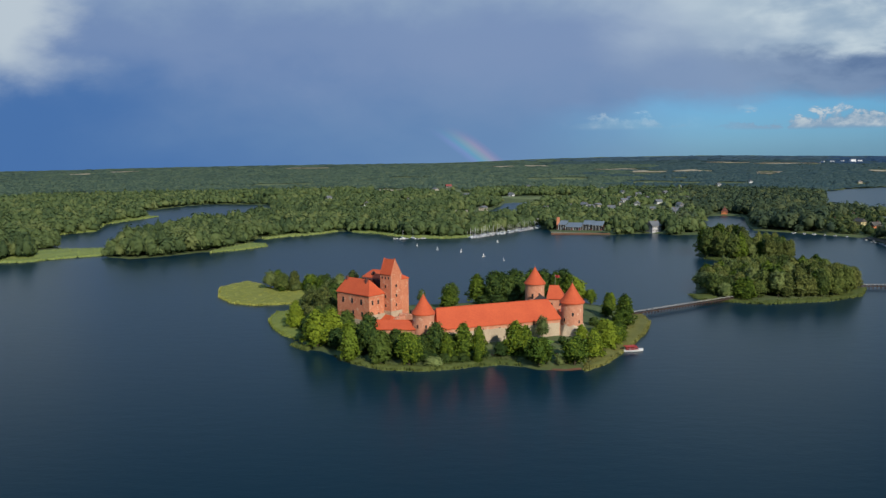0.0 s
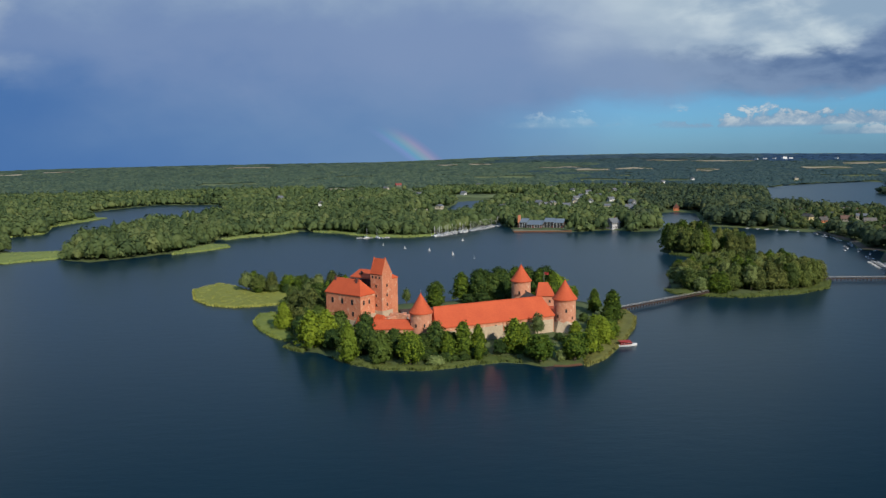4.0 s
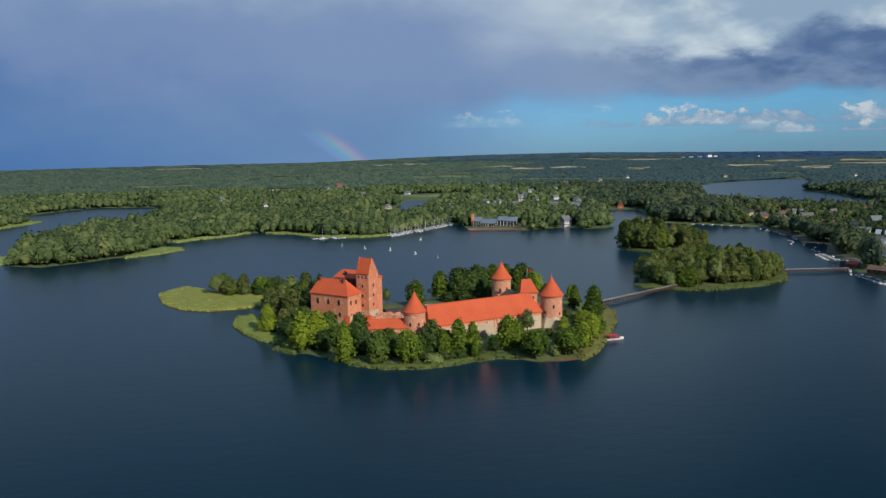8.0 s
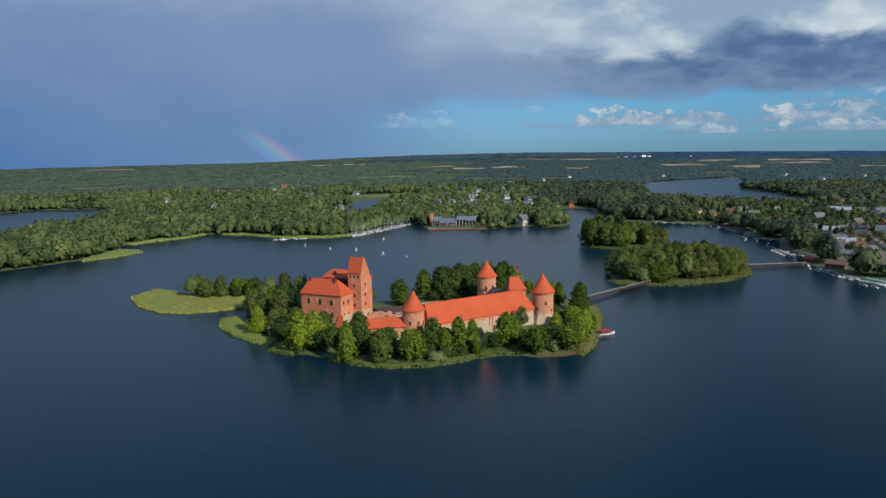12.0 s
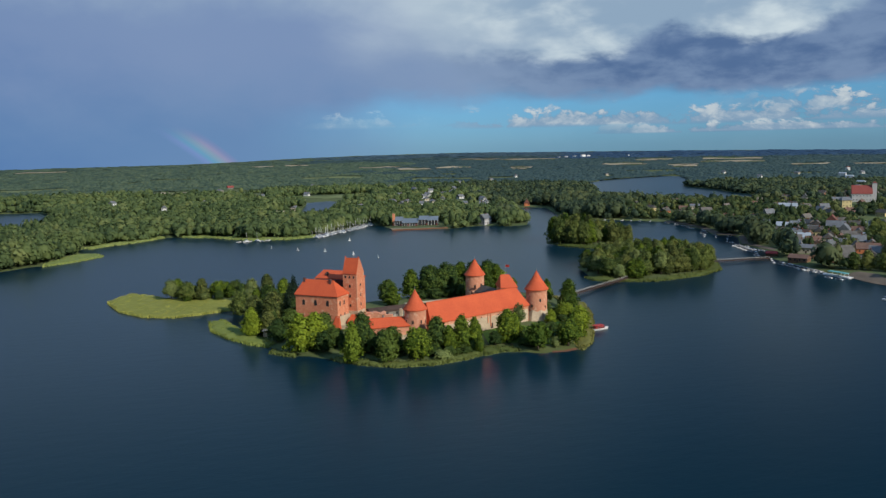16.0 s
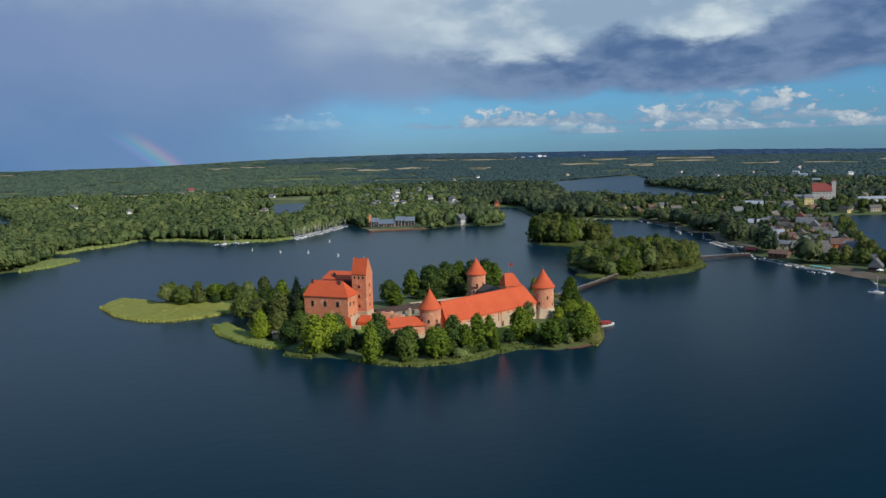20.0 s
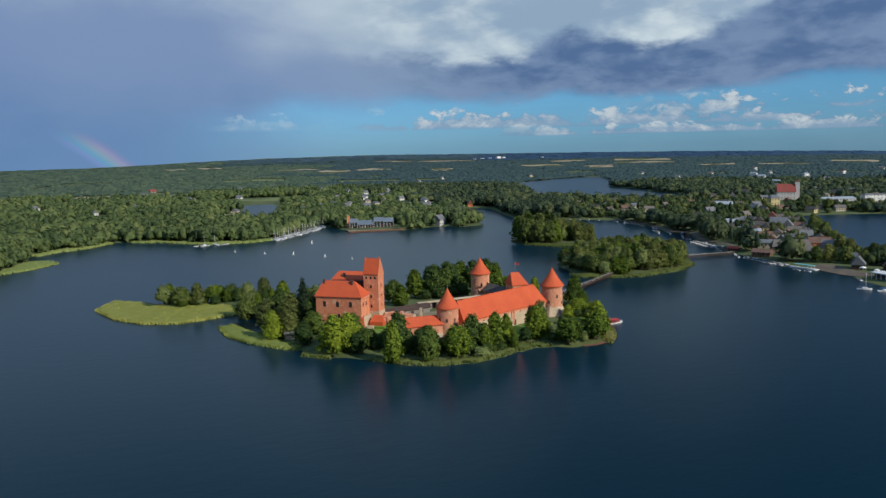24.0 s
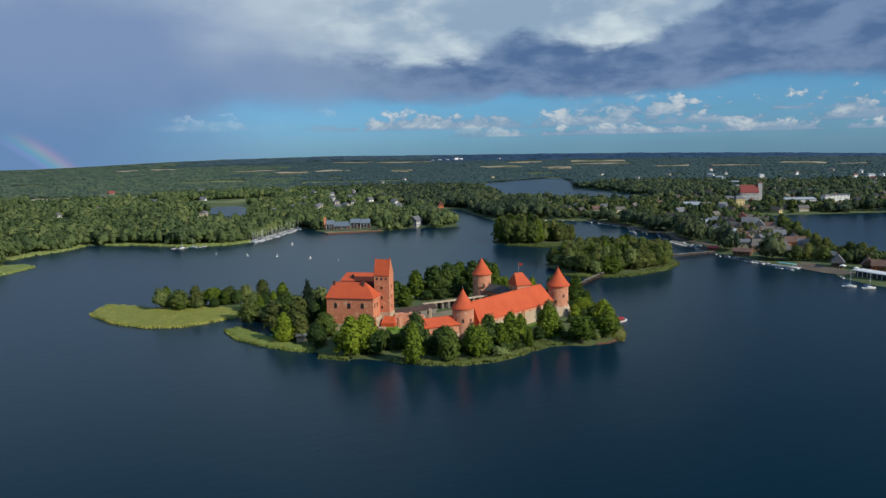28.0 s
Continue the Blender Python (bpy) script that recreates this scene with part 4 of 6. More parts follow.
# ---- trees ----
def clump_mesh(rng, lobes, n, size, cores=2):
    """Many small leaf sprays on a crown of overlapping boughs, round a few solid inner cores."""
    lobes = np.array(lobes, float)
    area = lobes[:, 3] * lobes[:, 4]
    pick = rng.choice(len(lobes), n, p=area / area.sum())
    way = rng.normal(size=(n, 3))
    way /= np.linalg.norm(way, axis=1)[:, None]
    at = lobes[pick, :3] + way * rng.uniform(0.4, 1.35, n)[:, None] * lobes[pick][:, [3, 3, 4]]
    out = at - [0, 0, lobes[:, 2].mean() * 0.8]
    out[:, 2] *= 0.6
    out /= np.linalg.norm(out, axis=1)[:, None]
    nor = out * 0.75 + way * 0.35 + rng.normal(size=(n, 3)) * 0.42
    nor[:, 2] += 0.22
    nor /= np.linalg.norm(nor, axis=1)[:, None]
    side = np.cross(nor, rng.normal(size=(n, 3)))
    side /= np.linalg.norm(side, axis=1)[:, None]
    up = np.cross(nor, side)
    s = size * rng.uniform(0.55, 1.4, n)[:, None]
    spray = np.stack([at - side * s * 0.75 - up * s * 0.4, at + side * s * 0.75 - up * s * 0.4 - nor * s * 0.2, at + up * s * 0.85], 1)
    verts = spray.reshape(-1, 3)
    faces = np.arange(n * 3).reshape(-1, 3)
    base, tri = BLOBS[1]
    for lobe in lobes[:cores]:
        faces = np.vstack([faces, tri + len(verts)])
        verts = np.vstack([verts, base * lobe[[3, 3, 4]] * 0.9 + lobe[:3]])
    return verts, faces


def blob(subdivisions, seed):
    bm = bmesh.new()
    bmesh.ops.create_icosphere(bm, subdivisions=subdivisions, radius=1.0)
    for v in bm.verts:
        v.co *= 1.0 + 0.28 * noise.noise(v.co * 1.9 + Vector((seed * 7.3, seed, 0)))
    verts, tri = np.array([v.co for v in bm.verts]), np.array([[v.index for v in f.verts] for f in bm.faces])
    bm.free()
    return verts, tri


BLOBS = [blob(1, 1), blob(2, 2), blob(2, 3), blob(2, 4)]


def tree_model(name, at, label, mat, seed, spread, lift, n, size, style="round"):
    """One tree of unit height 10 m: tapered trunk with limbs, and a crown of leaf sprays."""
    rng = np.random.default_rng(seed)
    root = thing(name, (*at, ground_at(*at) - 0.1), 0, label, "tree", "trees on the castle island")
    if style == "spire":
        lobes = [(0, 0, 4.0, spread * 0.4, 3.0)] + [(rng.normal() * 0.12, rng.normal() * 0.12, 1.6 + 7.6 * k / 8, spread * (1.0 - 0.88 * k / 8.5), 0.95) for k in range(9)]
    elif style == "cone":
        lobes = [(0, 0, 3.6, spread * 0.64, 3.0), (0, 0, 6.4, spread * 0.46, 2.5)]
        for k in range(64):
            h = (k + 0.5) / 64
            rr = spread * (0.74 * (1 - h ** 2.8) + 0.06) * rng.uniform(0.62, 1.12) * (0.9 + 0.16 * math.sin(3 * k + 5 * h))
            a = k * 2.4 + rng.uniform(-0.5, 0.5)
            lobes.append((rr * math.cos(a), rr * math.sin(a), lift + 0.5 + (8.6 - lift) * h, spread * rng.uniform(0.13, 0.27) * (1.1 - 0.2 * h), rng.uniform(0.4, 0.85)))
    elif style == "column":
        lobes = [(rng.normal() * 0.35, rng.normal() * 0.35, lift + (8.6 - lift) * k / 6, spread * (0.72 + 0.35 * math.sin(math.pi * (k + 0.7) / 7.2)), 1.25) for k in range(7)]
    else:
        lobes = [(0, 0, (lift + 8.6) / 2, spread * 0.72, (9.0 - lift) * 0.4)]
        for k in range(56):
            a, h = k * 2.4 + rng.uniform(-0.4, 0.4), rng.uniform(0, 1)
            rr = spread * (0.84 - 0.62 * abs(h - 0.35) - 0.5 * max(0.0, h - 0.75)) * rng.uniform(0.62, 1.1)
            lobes.append((rr * math.cos(a), rr * math.sin(a), lift + 0.9 + (7.7 - lift) * h, spread * rng.uniform(0.14, 0.3), rng.uniform(0.45, 0.95)))
    verts, faces = clump_mesh(rng, lobes, n, size, 2 if style == "cone" else 1)
    crown = new("crown", mesh_from("crown", verts, faces, mat))
    crown.parent = root
    trunk = rings([(0.34, -0.8), (0.24, 0.3), (0.19, 2.2), (0.12, 5.5), (0.04, 8.4)], 8)
    for k in range(6):
        a, h = k * 1.9, 2.0 + k * 0.75
        limb = tube((0, 0, h), (spread * 0.55 * math.cos(a), spread * 0.55 * math.sin(a), h + 1.5), 0.06, 5)
        me = bpy.data.meshes.new("limb")
        limb.to_mesh(me)
        limb.free()
        trunk.from_mesh(me)
        bpy.data.meshes.remove(me)
    part("trunk", trunk, BARK, root)
    return root


TREES = {
    "lime": tree_model("lime_tree", (92, 66), "broad leafy green tree on the castle island", LEAF[0], 11, 3.6, 0.5, 3600, 0.36, "cone"),
    "alder": tree_model("alder_tree", (62, 84), "tall dark green tree by the water", LEAF[1], 12, 2.8, 0.5, 3300, 0.34, "cone"),
    "maple": tree_model("maple_tree", (84, 84), "dense rounded green tree by the water", LEAF[3], 13, 3.8, 0.6, 3500, 0.38),
    "poplar": tree_model("poplar_tree", (14, -44), "narrow upright green tree", LEAF[0], 14, 2.2, 0.4, 2700, 0.32, "cone"),
    "willow": tree_model("willow_bush", (166, 97), "pale grey-green rounded willow at the shore", WILLOWLEAF, 15, 5.2, 0.3, 2300, 0.45),
    "spruce": tree_model("spruce_tree", (-44, 60), "dark conical spruce beside the palace", LEAF[4], 16, 2.6, 0.8, 2000, 0.38, "spire"),
    "shrub": tree_model("shrub", (-30, -30), "low dense bush under the trees, leaves darkened as shade", BUSHLEAF, 18, 4.2, 0.2, 1500, 0.56),
    "oak": tree_model("oak_tree", (218, 130), "large dark green leafy tree on a wooded island", OAKLEAF[0], 19, 3.8, 0.5, 3400, 0.37),
    "ash": tree_model("ash_tree", (196, 124), "olive green leafy tree on a wooded island", OAKLEAF[1], 20, 3.4, 0.5, 3200, 0.35, "cone"),
    "dimmed": tree_model("elm_tree", (-58, 112), "tall leafy tree near the castle walls, leaves darkened as shade", DIMLEAF, 23, 3.5, 0.5, 3400, 0.36),
    "birch": tree_model("birch_tree", (-12, 70), "light open-crowned tree by the water", LEAF[2], 17, 2.7, 1.6, 1900, 0.33),
}
tree_rng = random.Random(5)


def plant(kind, x, y, tall, wide=None, group="trees on the castle island"):
    """A tree of the given height and crown width, standing on the ground."""
    natural = {"lime": 7.4, "alder": 5.6, "maple": 8.2, "poplar": 4.4, "willow": 11.0, "spruce": 5.2, "birch": 6.2, "shrub": 9.0, "oak": 8.2, "ash": 7.0, "dimmed": 7.6}[kind]
    s = tall / 10.0
    w = wide / natural if wide else s
    m = Matrix.LocRotScale((x, y, ground_at(x, y) - 0.1), Euler((0, 0, tree_rng.uniform(0, 6.28))), (w, w * tree_rng.uniform(0.92, 1.08), s))
    return tagged(copy_thing(TREES[kind], m), group=group)


for row in (("lime", -57, -13.5, 18.0, 15.5), ("lime", -50.5, -11.5, 17.0, 14.0), ("alder", -39.6, -37.8, 18.2, 9.0), ("dimmed", -32.6, -27, 18.3, 12.4), ("dimmed", -26.1, -44, 15.2, 11.5), ("maple", -14.2, -46.5, 15.6, 13.2), ("dimmed", -3, -37.5, 16, 11.0),
            ("lime", 1.5, -41, 12.4, 8.4), ("alder", 8.5, -37.5, 15.5, 11.0), ("lime", 14.8, -36, 14.2, 8.2), ("willow", -4.2, -49, 5.2, 9.5), ("lime", 30.5, -34.5, 15.5, 13.5), ("lime", 35, -33, 12.5, 9.9)):
    plant(*row)
for row in (("maple", 38.9, -48.8, 13.2, 13.5), ("maple", 53.3, -49, 13.5, 14), ("willow", 47.5, -48.5, 5.5, 5), ("lime", 62, -14, 7, 7), ("alder", 84, 36, 13, 8), ("alder", 89, 20, 17, 11.5), ("lime", 72.5, -23, 12.5, 11),
            ("maple", 75, -4, 9.5, 11), ("birch", 44, -17, 12.5, 8), ("lime", 63, -38, 13.5, 11.5), ("alder", 82, 2, 11.5, 9), ("maple", 79, -13, 9, 9)):
    plant(*row)
for row in (("dimmed", -20, -30, 10, 9), ("dimmed", 4, -33, 9, 8), ("dimmed", 24, -37, 7, 7), ("dimmed", -48, -18, 10, 10), ("dimmed", -26, -34, 11, 9.9), ("dimmed", -9, -37, 10, 9.2), ("dimmed", -34, -19, 8.5, 10), ("dimmed", -20, -37, 8, 9), ("dimmed", -45, -4, 13, 12), ("dimmed", -42, -14, 9, 11)):
    plant(*row)
for row in (("lime", -74, 27, 15, 11), ("ash", -70, 54, 16, 15), ("ash", -62, 42, 18, 15), ("spruce", -52, 53, 17, 9), ("dimmed", -56, 20, 12, 12), ("oak", -75, 84, 16, 12), ("dimmed", -64, 10, 11, 11),
            ("dimmed", -60, 66, 17, 14), ("spruce", -48, 68, 18, 10), ("birch", -38, 76, 14, 11), ("birch", -68, 100, 14, 11), ("ash", -66, 26, 12, 10)):
    plant(*row)
for row in (("birch", -110, 138, 14, 12), ("oak", -101, 131, 12.5, 12), ("ash", -93, 128, 14, 11), ("maple", -83, 131, 11.5, 12), ("oak", -74, 130, 11.5, 12), ("birch", -65, 128, 13, 11), ("ash", -56, 124, 16, 12),
            ("alder", -106, 143, 13, 11), ("lime", -48, 112, 15, 12)):
    plant(*row)
for row in (("dimmed", 4, 72, 13, 13), ("alder", 19, 76, 17, 13), ("dimmed", 28, 72, 20, 15), ("dimmed", 34, 80, 18, 15), ("dimmed", 41, 76, 20, 17), ("alder", 50, 80, 19, 15), ("dimmed", 56, 74, 20, 15), ("dimmed", 68, 82, 20, 16), ("alder", 3, 58, 12, 11),
            ("shrub", 30, 66, 7, 10), ("shrub", 38, 68, 8, 10), ("shrub", 22, 68, 6, 9), ("shrub", 46, 68, 8, 10), ("dimmed", 36, 72, 17, 13),
            ("alder", 62, 70, 19, 12), ("maple", 76, 88, 17, 14), ("alder", 70, 74, 17, 11)):
    plant(*row)


def undergrowth():
    """Bushes and young trees that fill the slope between the shore and the castle walls."""
    rng = random.Random(31)
    inner = [(-60, -6), (-46, -20), (-33, -34), (-22, -44), (-8, -48), (6, -45), (18, -38), (30, -40), (42, -48), (56, -47), (66, -36), (62, -24), (48, -16), (28, -22), (12, -28), (-2, -36), (-18, -33), (-32, -14), (-44, 0), (-56, 14)]
    for x, y in scatter(inner, 4.2, 33, 0.3):
        if rng.random() < 0.92 and not (18 < x < 36 and y > -44) and not (40 < x < 52):
            plant("shrub", x, y, rng.uniform(2.6, 5.2), rng.uniform(4.8, 7.2), "bushes on the castle island")
    for x, y in scatter([(-72, 30), (-70, 98), (-52, 108), (-30, 88), (-22, 70), (-52, 44), (-62, 22)], 7.5, 34, 0.5):
        plant(rng.choice(["shrub", "oak", "alder", "birch"]), x, y, rng.uniform(5, 12), rng.uniform(6, 9.5))
    for x, y in scatter([(-112, 146), (-100, 126), (-84, 122), (-58, 118), (-46, 110), (-60, 134), (-86, 146)], 7.0, 35, 0.0):
        plant(rng.choice(["shrub", "birch", "alder"]), x, y, rng.uniform(4, 10), rng.uniform(6, 10))
    for x, y in scatter([(70, -24), (84, -4), (94, 16), (98, 44), (86, 60), (72, 30), (70, 4)], 7.5, 36, 0.5):
        if x < 80 and y < 14:
            plant("shrub", x, y, rng.uniform(3.5, 6.5), rng.uniform(5, 8))


def scatter(poly, gap, seed, inset=2.0, reach=None):
    """Places spread over a closed line's inside, none nearer than gap to another."""
    rng = np.random.default_rng(seed)
    a = np.array(poly, float)
    lo, hi = a.min(0), a.max(0)
    n = ((hi - lo) / gap).astype(int) + 1
    gx, gy = np.meshgrid(np.arange(n[0]), np.arange(n[1]), indexing="ij")
    p = lo + (np.stack([gx.ravel() + 0.5 * (gy.ravel() % 2), gy.ravel()], -1) + rng.uniform(-0.36, 0.36, (gx.size, 2))) * gap
    return p[edge_distance(p, poly) > inset]


for poly, gap, seed, name in ((BRIDGE_ISLE, 7.4, 21, "trees on the bridge island"), (SMALL_ISLE, 7.8, 22, "trees on the small island")):
    for x, y in scatter(poly, gap, seed, 3.0):
        if name.endswith("bridge island"):
            if y < 91 or (x < 160 and y < 112) or x + y < 264:
                continue
            low, top = (10, 15) if x < 185 else (13, 19)
        else:
            if y < 262 or x + y < 487:
                continue
            low, top = (21, 27) if x < 245 else (14, 19)
        kind = tree_rng.choice(["oak", "ash", "oak", "ash", "alder", "birch"])
        plant(kind, x, y, tree_rng.uniform(low, top), tree_rng.uniform(9.5, 14.0) * (1.25 if top > 24 else 1.0), name)


undergrowth()


def reed_bed(name, poly, gap, tall, seed):
    """A bed of reeds: leaning blades, too many to count."""
    rng = np.random.default_rng(seed)
    p = scatter(poly, gap, seed, -0.4)
    p = p[rng.uniform(size=len(p)) < 0.93]
    n = len(p)
    z = np.maximum(ground_z(p), -0.1)
    a = rng.uniform(0, 6.283, n)
    w, h = gap * rng.uniform(0.35, 0.7, n), tall * rng.uniform(0.72, 0.9, n) * (0.85 + 0.3 * ripple(p, 9.0, 4))
    dx, dy = np.cos(a) * w, np.sin(a) * w
    lean = rng.normal(size=(n, 2)) * 0.2 * tall
    base = np.c_[p, z]
    verts = np.stack([base + np.c_[-dx, -dy, np.full(n, -0.2)], base + np.c_[dx, dy, np.full(n, -0.2)], base + np.c_[lean[:, 0] + dx * 0.5, lean[:, 1] + dy * 0.5, h],
                      base + np.c_[lean[:, 0] - dx * 0.5, lean[:, 1] - dy * 0.5, h * 0.96]], 1).reshape(-1, 3)
    k = np.arange(n)[:, None] * 4
    faces = np.concatenate([k + [0, 1, 2], k + [0, 2, 3]], 1).reshape(-1, 3)
    # the thick of the bed, below the tips
    a = np.array(poly, float)
    lo, size = a.min(0) - 2, ((a.max(0) - a.min(0) + 4) / (gap * 1.6)).astype(int) + 2
    gx, gy = np.meshgrid(np.arange(size[0]), np.arange(size[1]), indexing="ij")
    q = lo + np.stack([gx.ravel(), gy.ravel()], -1) * gap * 1.6
    d = edge_distance(q, poly) + 0.9 * ripple(q, 5.0, 6)
    top = np.maximum(ground_z(q), 0) + tall * np.clip(0.3 + d * 0.35, 0, 0.8) * (0.92 + 0.14 * ripple(q, 8.0, 2)) + rng.normal(size=len(q)) * 0.04
    top[d < 0] = -0.3
    c = (gx[:-1, :-1] * size[1] + gy[:-1, :-1]).ravel()
    cell = np.stack([c, c + size[1], c + size[1] + 1, c + 1], -1)
    cell = cell[(d[cell] > -gap * 1.6).all(1)]
    faces = np.vstack([faces, cell[:, [0, 1, 2]] + len(verts), cell[:, [0, 2, 3]] + len(verts)])
    verts = np.vstack([verts, np.c_[q, top]])
    ob = new("reed_bed", mesh_from("reed_bed", verts, faces, TANREED if name == "east" else SEDGE if name in ("front", "bay", "bridge", "small", "clump") else SUNREED if name == "spit" else COVEREED if name == "cove" else REED, True))
    tagged(ob, "olive marsh grass round the island's tip" if name == "east" else "green sedge along the water's edge" if name in ("front", "bay", "bridge", "small", "clump") else "yellow-green reeds standing in shallow water", "reeds", kind="stuff")


for number, (name, poly) in enumerate(REED_BEDS.items()):
    far = name in ("headland", "west", "north", "arm", "strand")
    reed_bed(name, poly, 1.3 if far else 0.62, 1.9 if far else 1.5, 40 + number)


# ---- woods and fields of the mainland ----
FIELDS = {"ripe": [(-641, 3530, 190, 210), (-1439, 3289, 150, 122), (-1492, 2963, 130, 79), (278, 3340, 84, 93), (439, 3389, 120, 95), (687, 2755, 70, 192), (722, 2443, 150, 110), (893, 2502, 110, 128),
                   (1021, 2181, 90, 52), (1320, 3355, 60, 200), (1528, 3201, 70, 271), (1079, 2297, 124, 73), (1490, 2296, 180, 150), (1843, 2641, 114, 135), (1486, 1902, 94, 78), (1917, 2210, 160, 226),
                   (1871, 1766, 106, 109), (1911, 2741, 110, 151), (1570, 2031, 120, 95), (2159, 2524, 180, 242), (1973, 1580, 70, 151), (2267, 1550, 120, 134), (2306, 1394, 70, 93), (22, 672, 24, 30), (-107, 1387, 90, 60)],
          "pasture": [(10, 1370, 70, 120), (-210, 1180, 70, 110), (155, 1085, 70, 150), (250, 1400, 70, 130), (560, 1650, 80, 160), (40, 700, 30, 40), (20, 1220, 60, 80), (-420, 1750, 90, 140), (330, 1950, 90, 170)]}
TOWN = [(300, 20), (330, 110), (365, 190), (410, 270), (425, 400), (400, 480), (470, 620), (620, 620), (760, 640), (1100, 650), (1500, 500), (1500, 200), (1000, 160), (735, 300), (610, 345), (570, 280), (455, 160), (400, 100), (420, 60), (330, -60), (285, -40)]
CLEARINGS = [(350, 108, 22), (338, 88, 14), (316, 104, 12), (476, 228, 16), (468, 214, 14), (452, 274, 13), (512, 276, 12), (588, 422, 17), (400, 195, 13), (337, 72, 12), (390, 115, 14), (465, 183, 12), (535, 264, 12),
             (322, 8, 20), (300, 20, 22), (294, -18, 22), (310, 42, 18), (330, 95, 16), (365, 100, 12), (567, 401, 14), (686, 434, 15), (780, 414, 30), (758, 396, 20), (799, 371, 26), (765, 480, 30),
             (155, 503, 36), (225, 488, 12), (381, 712, 16), (60, 820, 20), (30, 640, 30), (50, 690, 32), (75, 660, 30), (95, 700, 26), (130, 880, 38), (165, 950, 38), (60, 850, 26), (45, 745, 28), (55, 765, 26), (672, 418, 13), (660, 405, 13), (20, 1470, 26), (14, 1430, 26), (376, 704, 13), (-330, 352, 42), (-300, 362, 26), (-345, 400, 20), (-300, 470, 22), (-296, 500, 18)]


VILLAGE = [(212, 780), (300, 960), (322, 1010), (345, 985), (361, 1115), (342, 1160), (385, 1060), (410, 985), (280, 1040), (238, 764), (262, 790), (296, 752), (322, 740), (290, 830), (190, 830), (150, 790), (345, 800), (60, 820), (45, 1140), (-15, 1370), (215, 850), (275, 865), (330, 860), (228, 815), (312, 712), (336, 765),
           (-120, 900), (-60, 1000), (130, 1150), (420, 1150), (330, 1300), (520, 1400), (-200, 1050), (640, 1500), (760, 1620), (200, 1500), (1000, 1560), (1250, 1400), (1350, 1250), (1450, 1150), (1180, 1180)]


def town_spots():
    """Where the small houses of the town stand, none too near another or to the larger buildings."""
    rng = random.Random(17)
    taken = [(x, y) for x, y, _ in CLEARINGS]
    spots = [(440, 330), (470, 380), (520, 450), (600, 480), (640, 420), (700, 520), (530, 330)]
    for _ in range(5000):
        x, y = rng.uniform(300, 1450), rng.uniform(-40, 650)
        p = np.array([(x, y)])
        if len(spots) < 175 and edge_distance(p, TOWN)[0] > 6 and shore(p)[0] > 14 and min(math.hypot(x - a, y - b) for a, b in taken + spots) > 23:
            spots.append((x, y))
    return spots


OLD_TOWN = [(330, 62), (392, 92), (470, 168), (548, 262), (500, 300), (430, 262), (372, 178), (330, 108)]


def quarter_spots():
    """The closely built quarter beside the footbridge."""
    rng = random.Random(53)
    taken = [(x, y, 0.62 * r + 6) for x, y, r in CLEARINGS[:30]] + [(x, y, 14) for x, y in HOUSES]
    spots = []
    for _ in range(3000):
        x, y = rng.uniform(320, 560), rng.uniform(50, 310)
        p = np.array([(x, y)])
        if len(spots) < 34 and edge_distance(p, OLD_TOWN)[0] > 3 and shore(p)[0] > 12 and min(math.hypot(x - a, y - b) - r for a, b, r in taken + [(a, b, 14.5) for a, b in spots]) > 0:
            spots.append((x, y))
    return spots


HOUSES = town_spots()
QUARTER = quarter_spots()
for x, y in QUARTER:
    CLEARINGS.append((x, y, 8.5))
    CLEARINGS.append((x - 8.5, y - 7.5, 5.0))
for x, y in HOUSES + VILLAGE:
    d = math.hypot(x + 90, y + 350)
    CLEARINGS.append((x - (x + 90) / d * 7, y - (y + 350) / d * 7, 9.5 + (4 if y > 650 else 0) + d * 0.003))
    for back in (26, 48, 72, 96) if y > 650 else (20,):
        CLEARINGS.append((x - (x + 90) / d * back, y - (y + 350) / d * back, 13.0 if y > 650 else 6.0))
# flats of the far end of the town, standing above the trees
BLOCKS = []
block_rng = random.Random(37)
for _ in range(400):
    a, d = radians(block_rng.uniform(44.5, 60)), block_rng.uniform(1300, 2350)
    x, y = -90 + d * math.sin(a), -350 + d * math.cos(a)
    if len(BLOCKS) < 26 and shore(np.array([(x, y)]))[0] > 30 and min([math.hypot(x - p, y - q) for p, q in BLOCKS + HOUSES] + [99]) > 34:
        BLOCKS.append((x, y))
for x, y in BLOCKS:
    d = math.hypot(x + 90, y + 350)
    for back in (0, 20):
        CLEARINGS.append((x - (x + 90) / d * back, y - (y + 350) / d * back, 12.0))
meadow_rng = random.Random(23)
for _ in range(46):
    a, d = radians(meadow_rng.uniform(-33, 60)), meadow_rng.uniform(950, 2700)
    CLEARINGS.append((-60 + d * math.sin(a), -340 + d * math.cos(a), meadow_rng.uniform(14, 26) + d * 0.016))


def field_gap(p, grow=0.0):
    """Whether places lie on a field or pasture. Fields lie across the line of sight from the lake."""
    hit = np.zeros(len(p), bool)
    for rows in FIELDS.values():
        for x, y, deep, wide in rows:
            d = math.hypot(x + 90, y + 350)
            ux, uy = (x + 90) / d, (y + 350) / d
            a, b = (p[:, 0] - x) * ux + (p[:, 1] - y) * uy, (p[:, 1] - y) * ux - (p[:, 0] - x) * uy
            hit |= (np.abs(a) < deep + grow) & (np.abs(b) < wide / 2 + grow)
    return hit


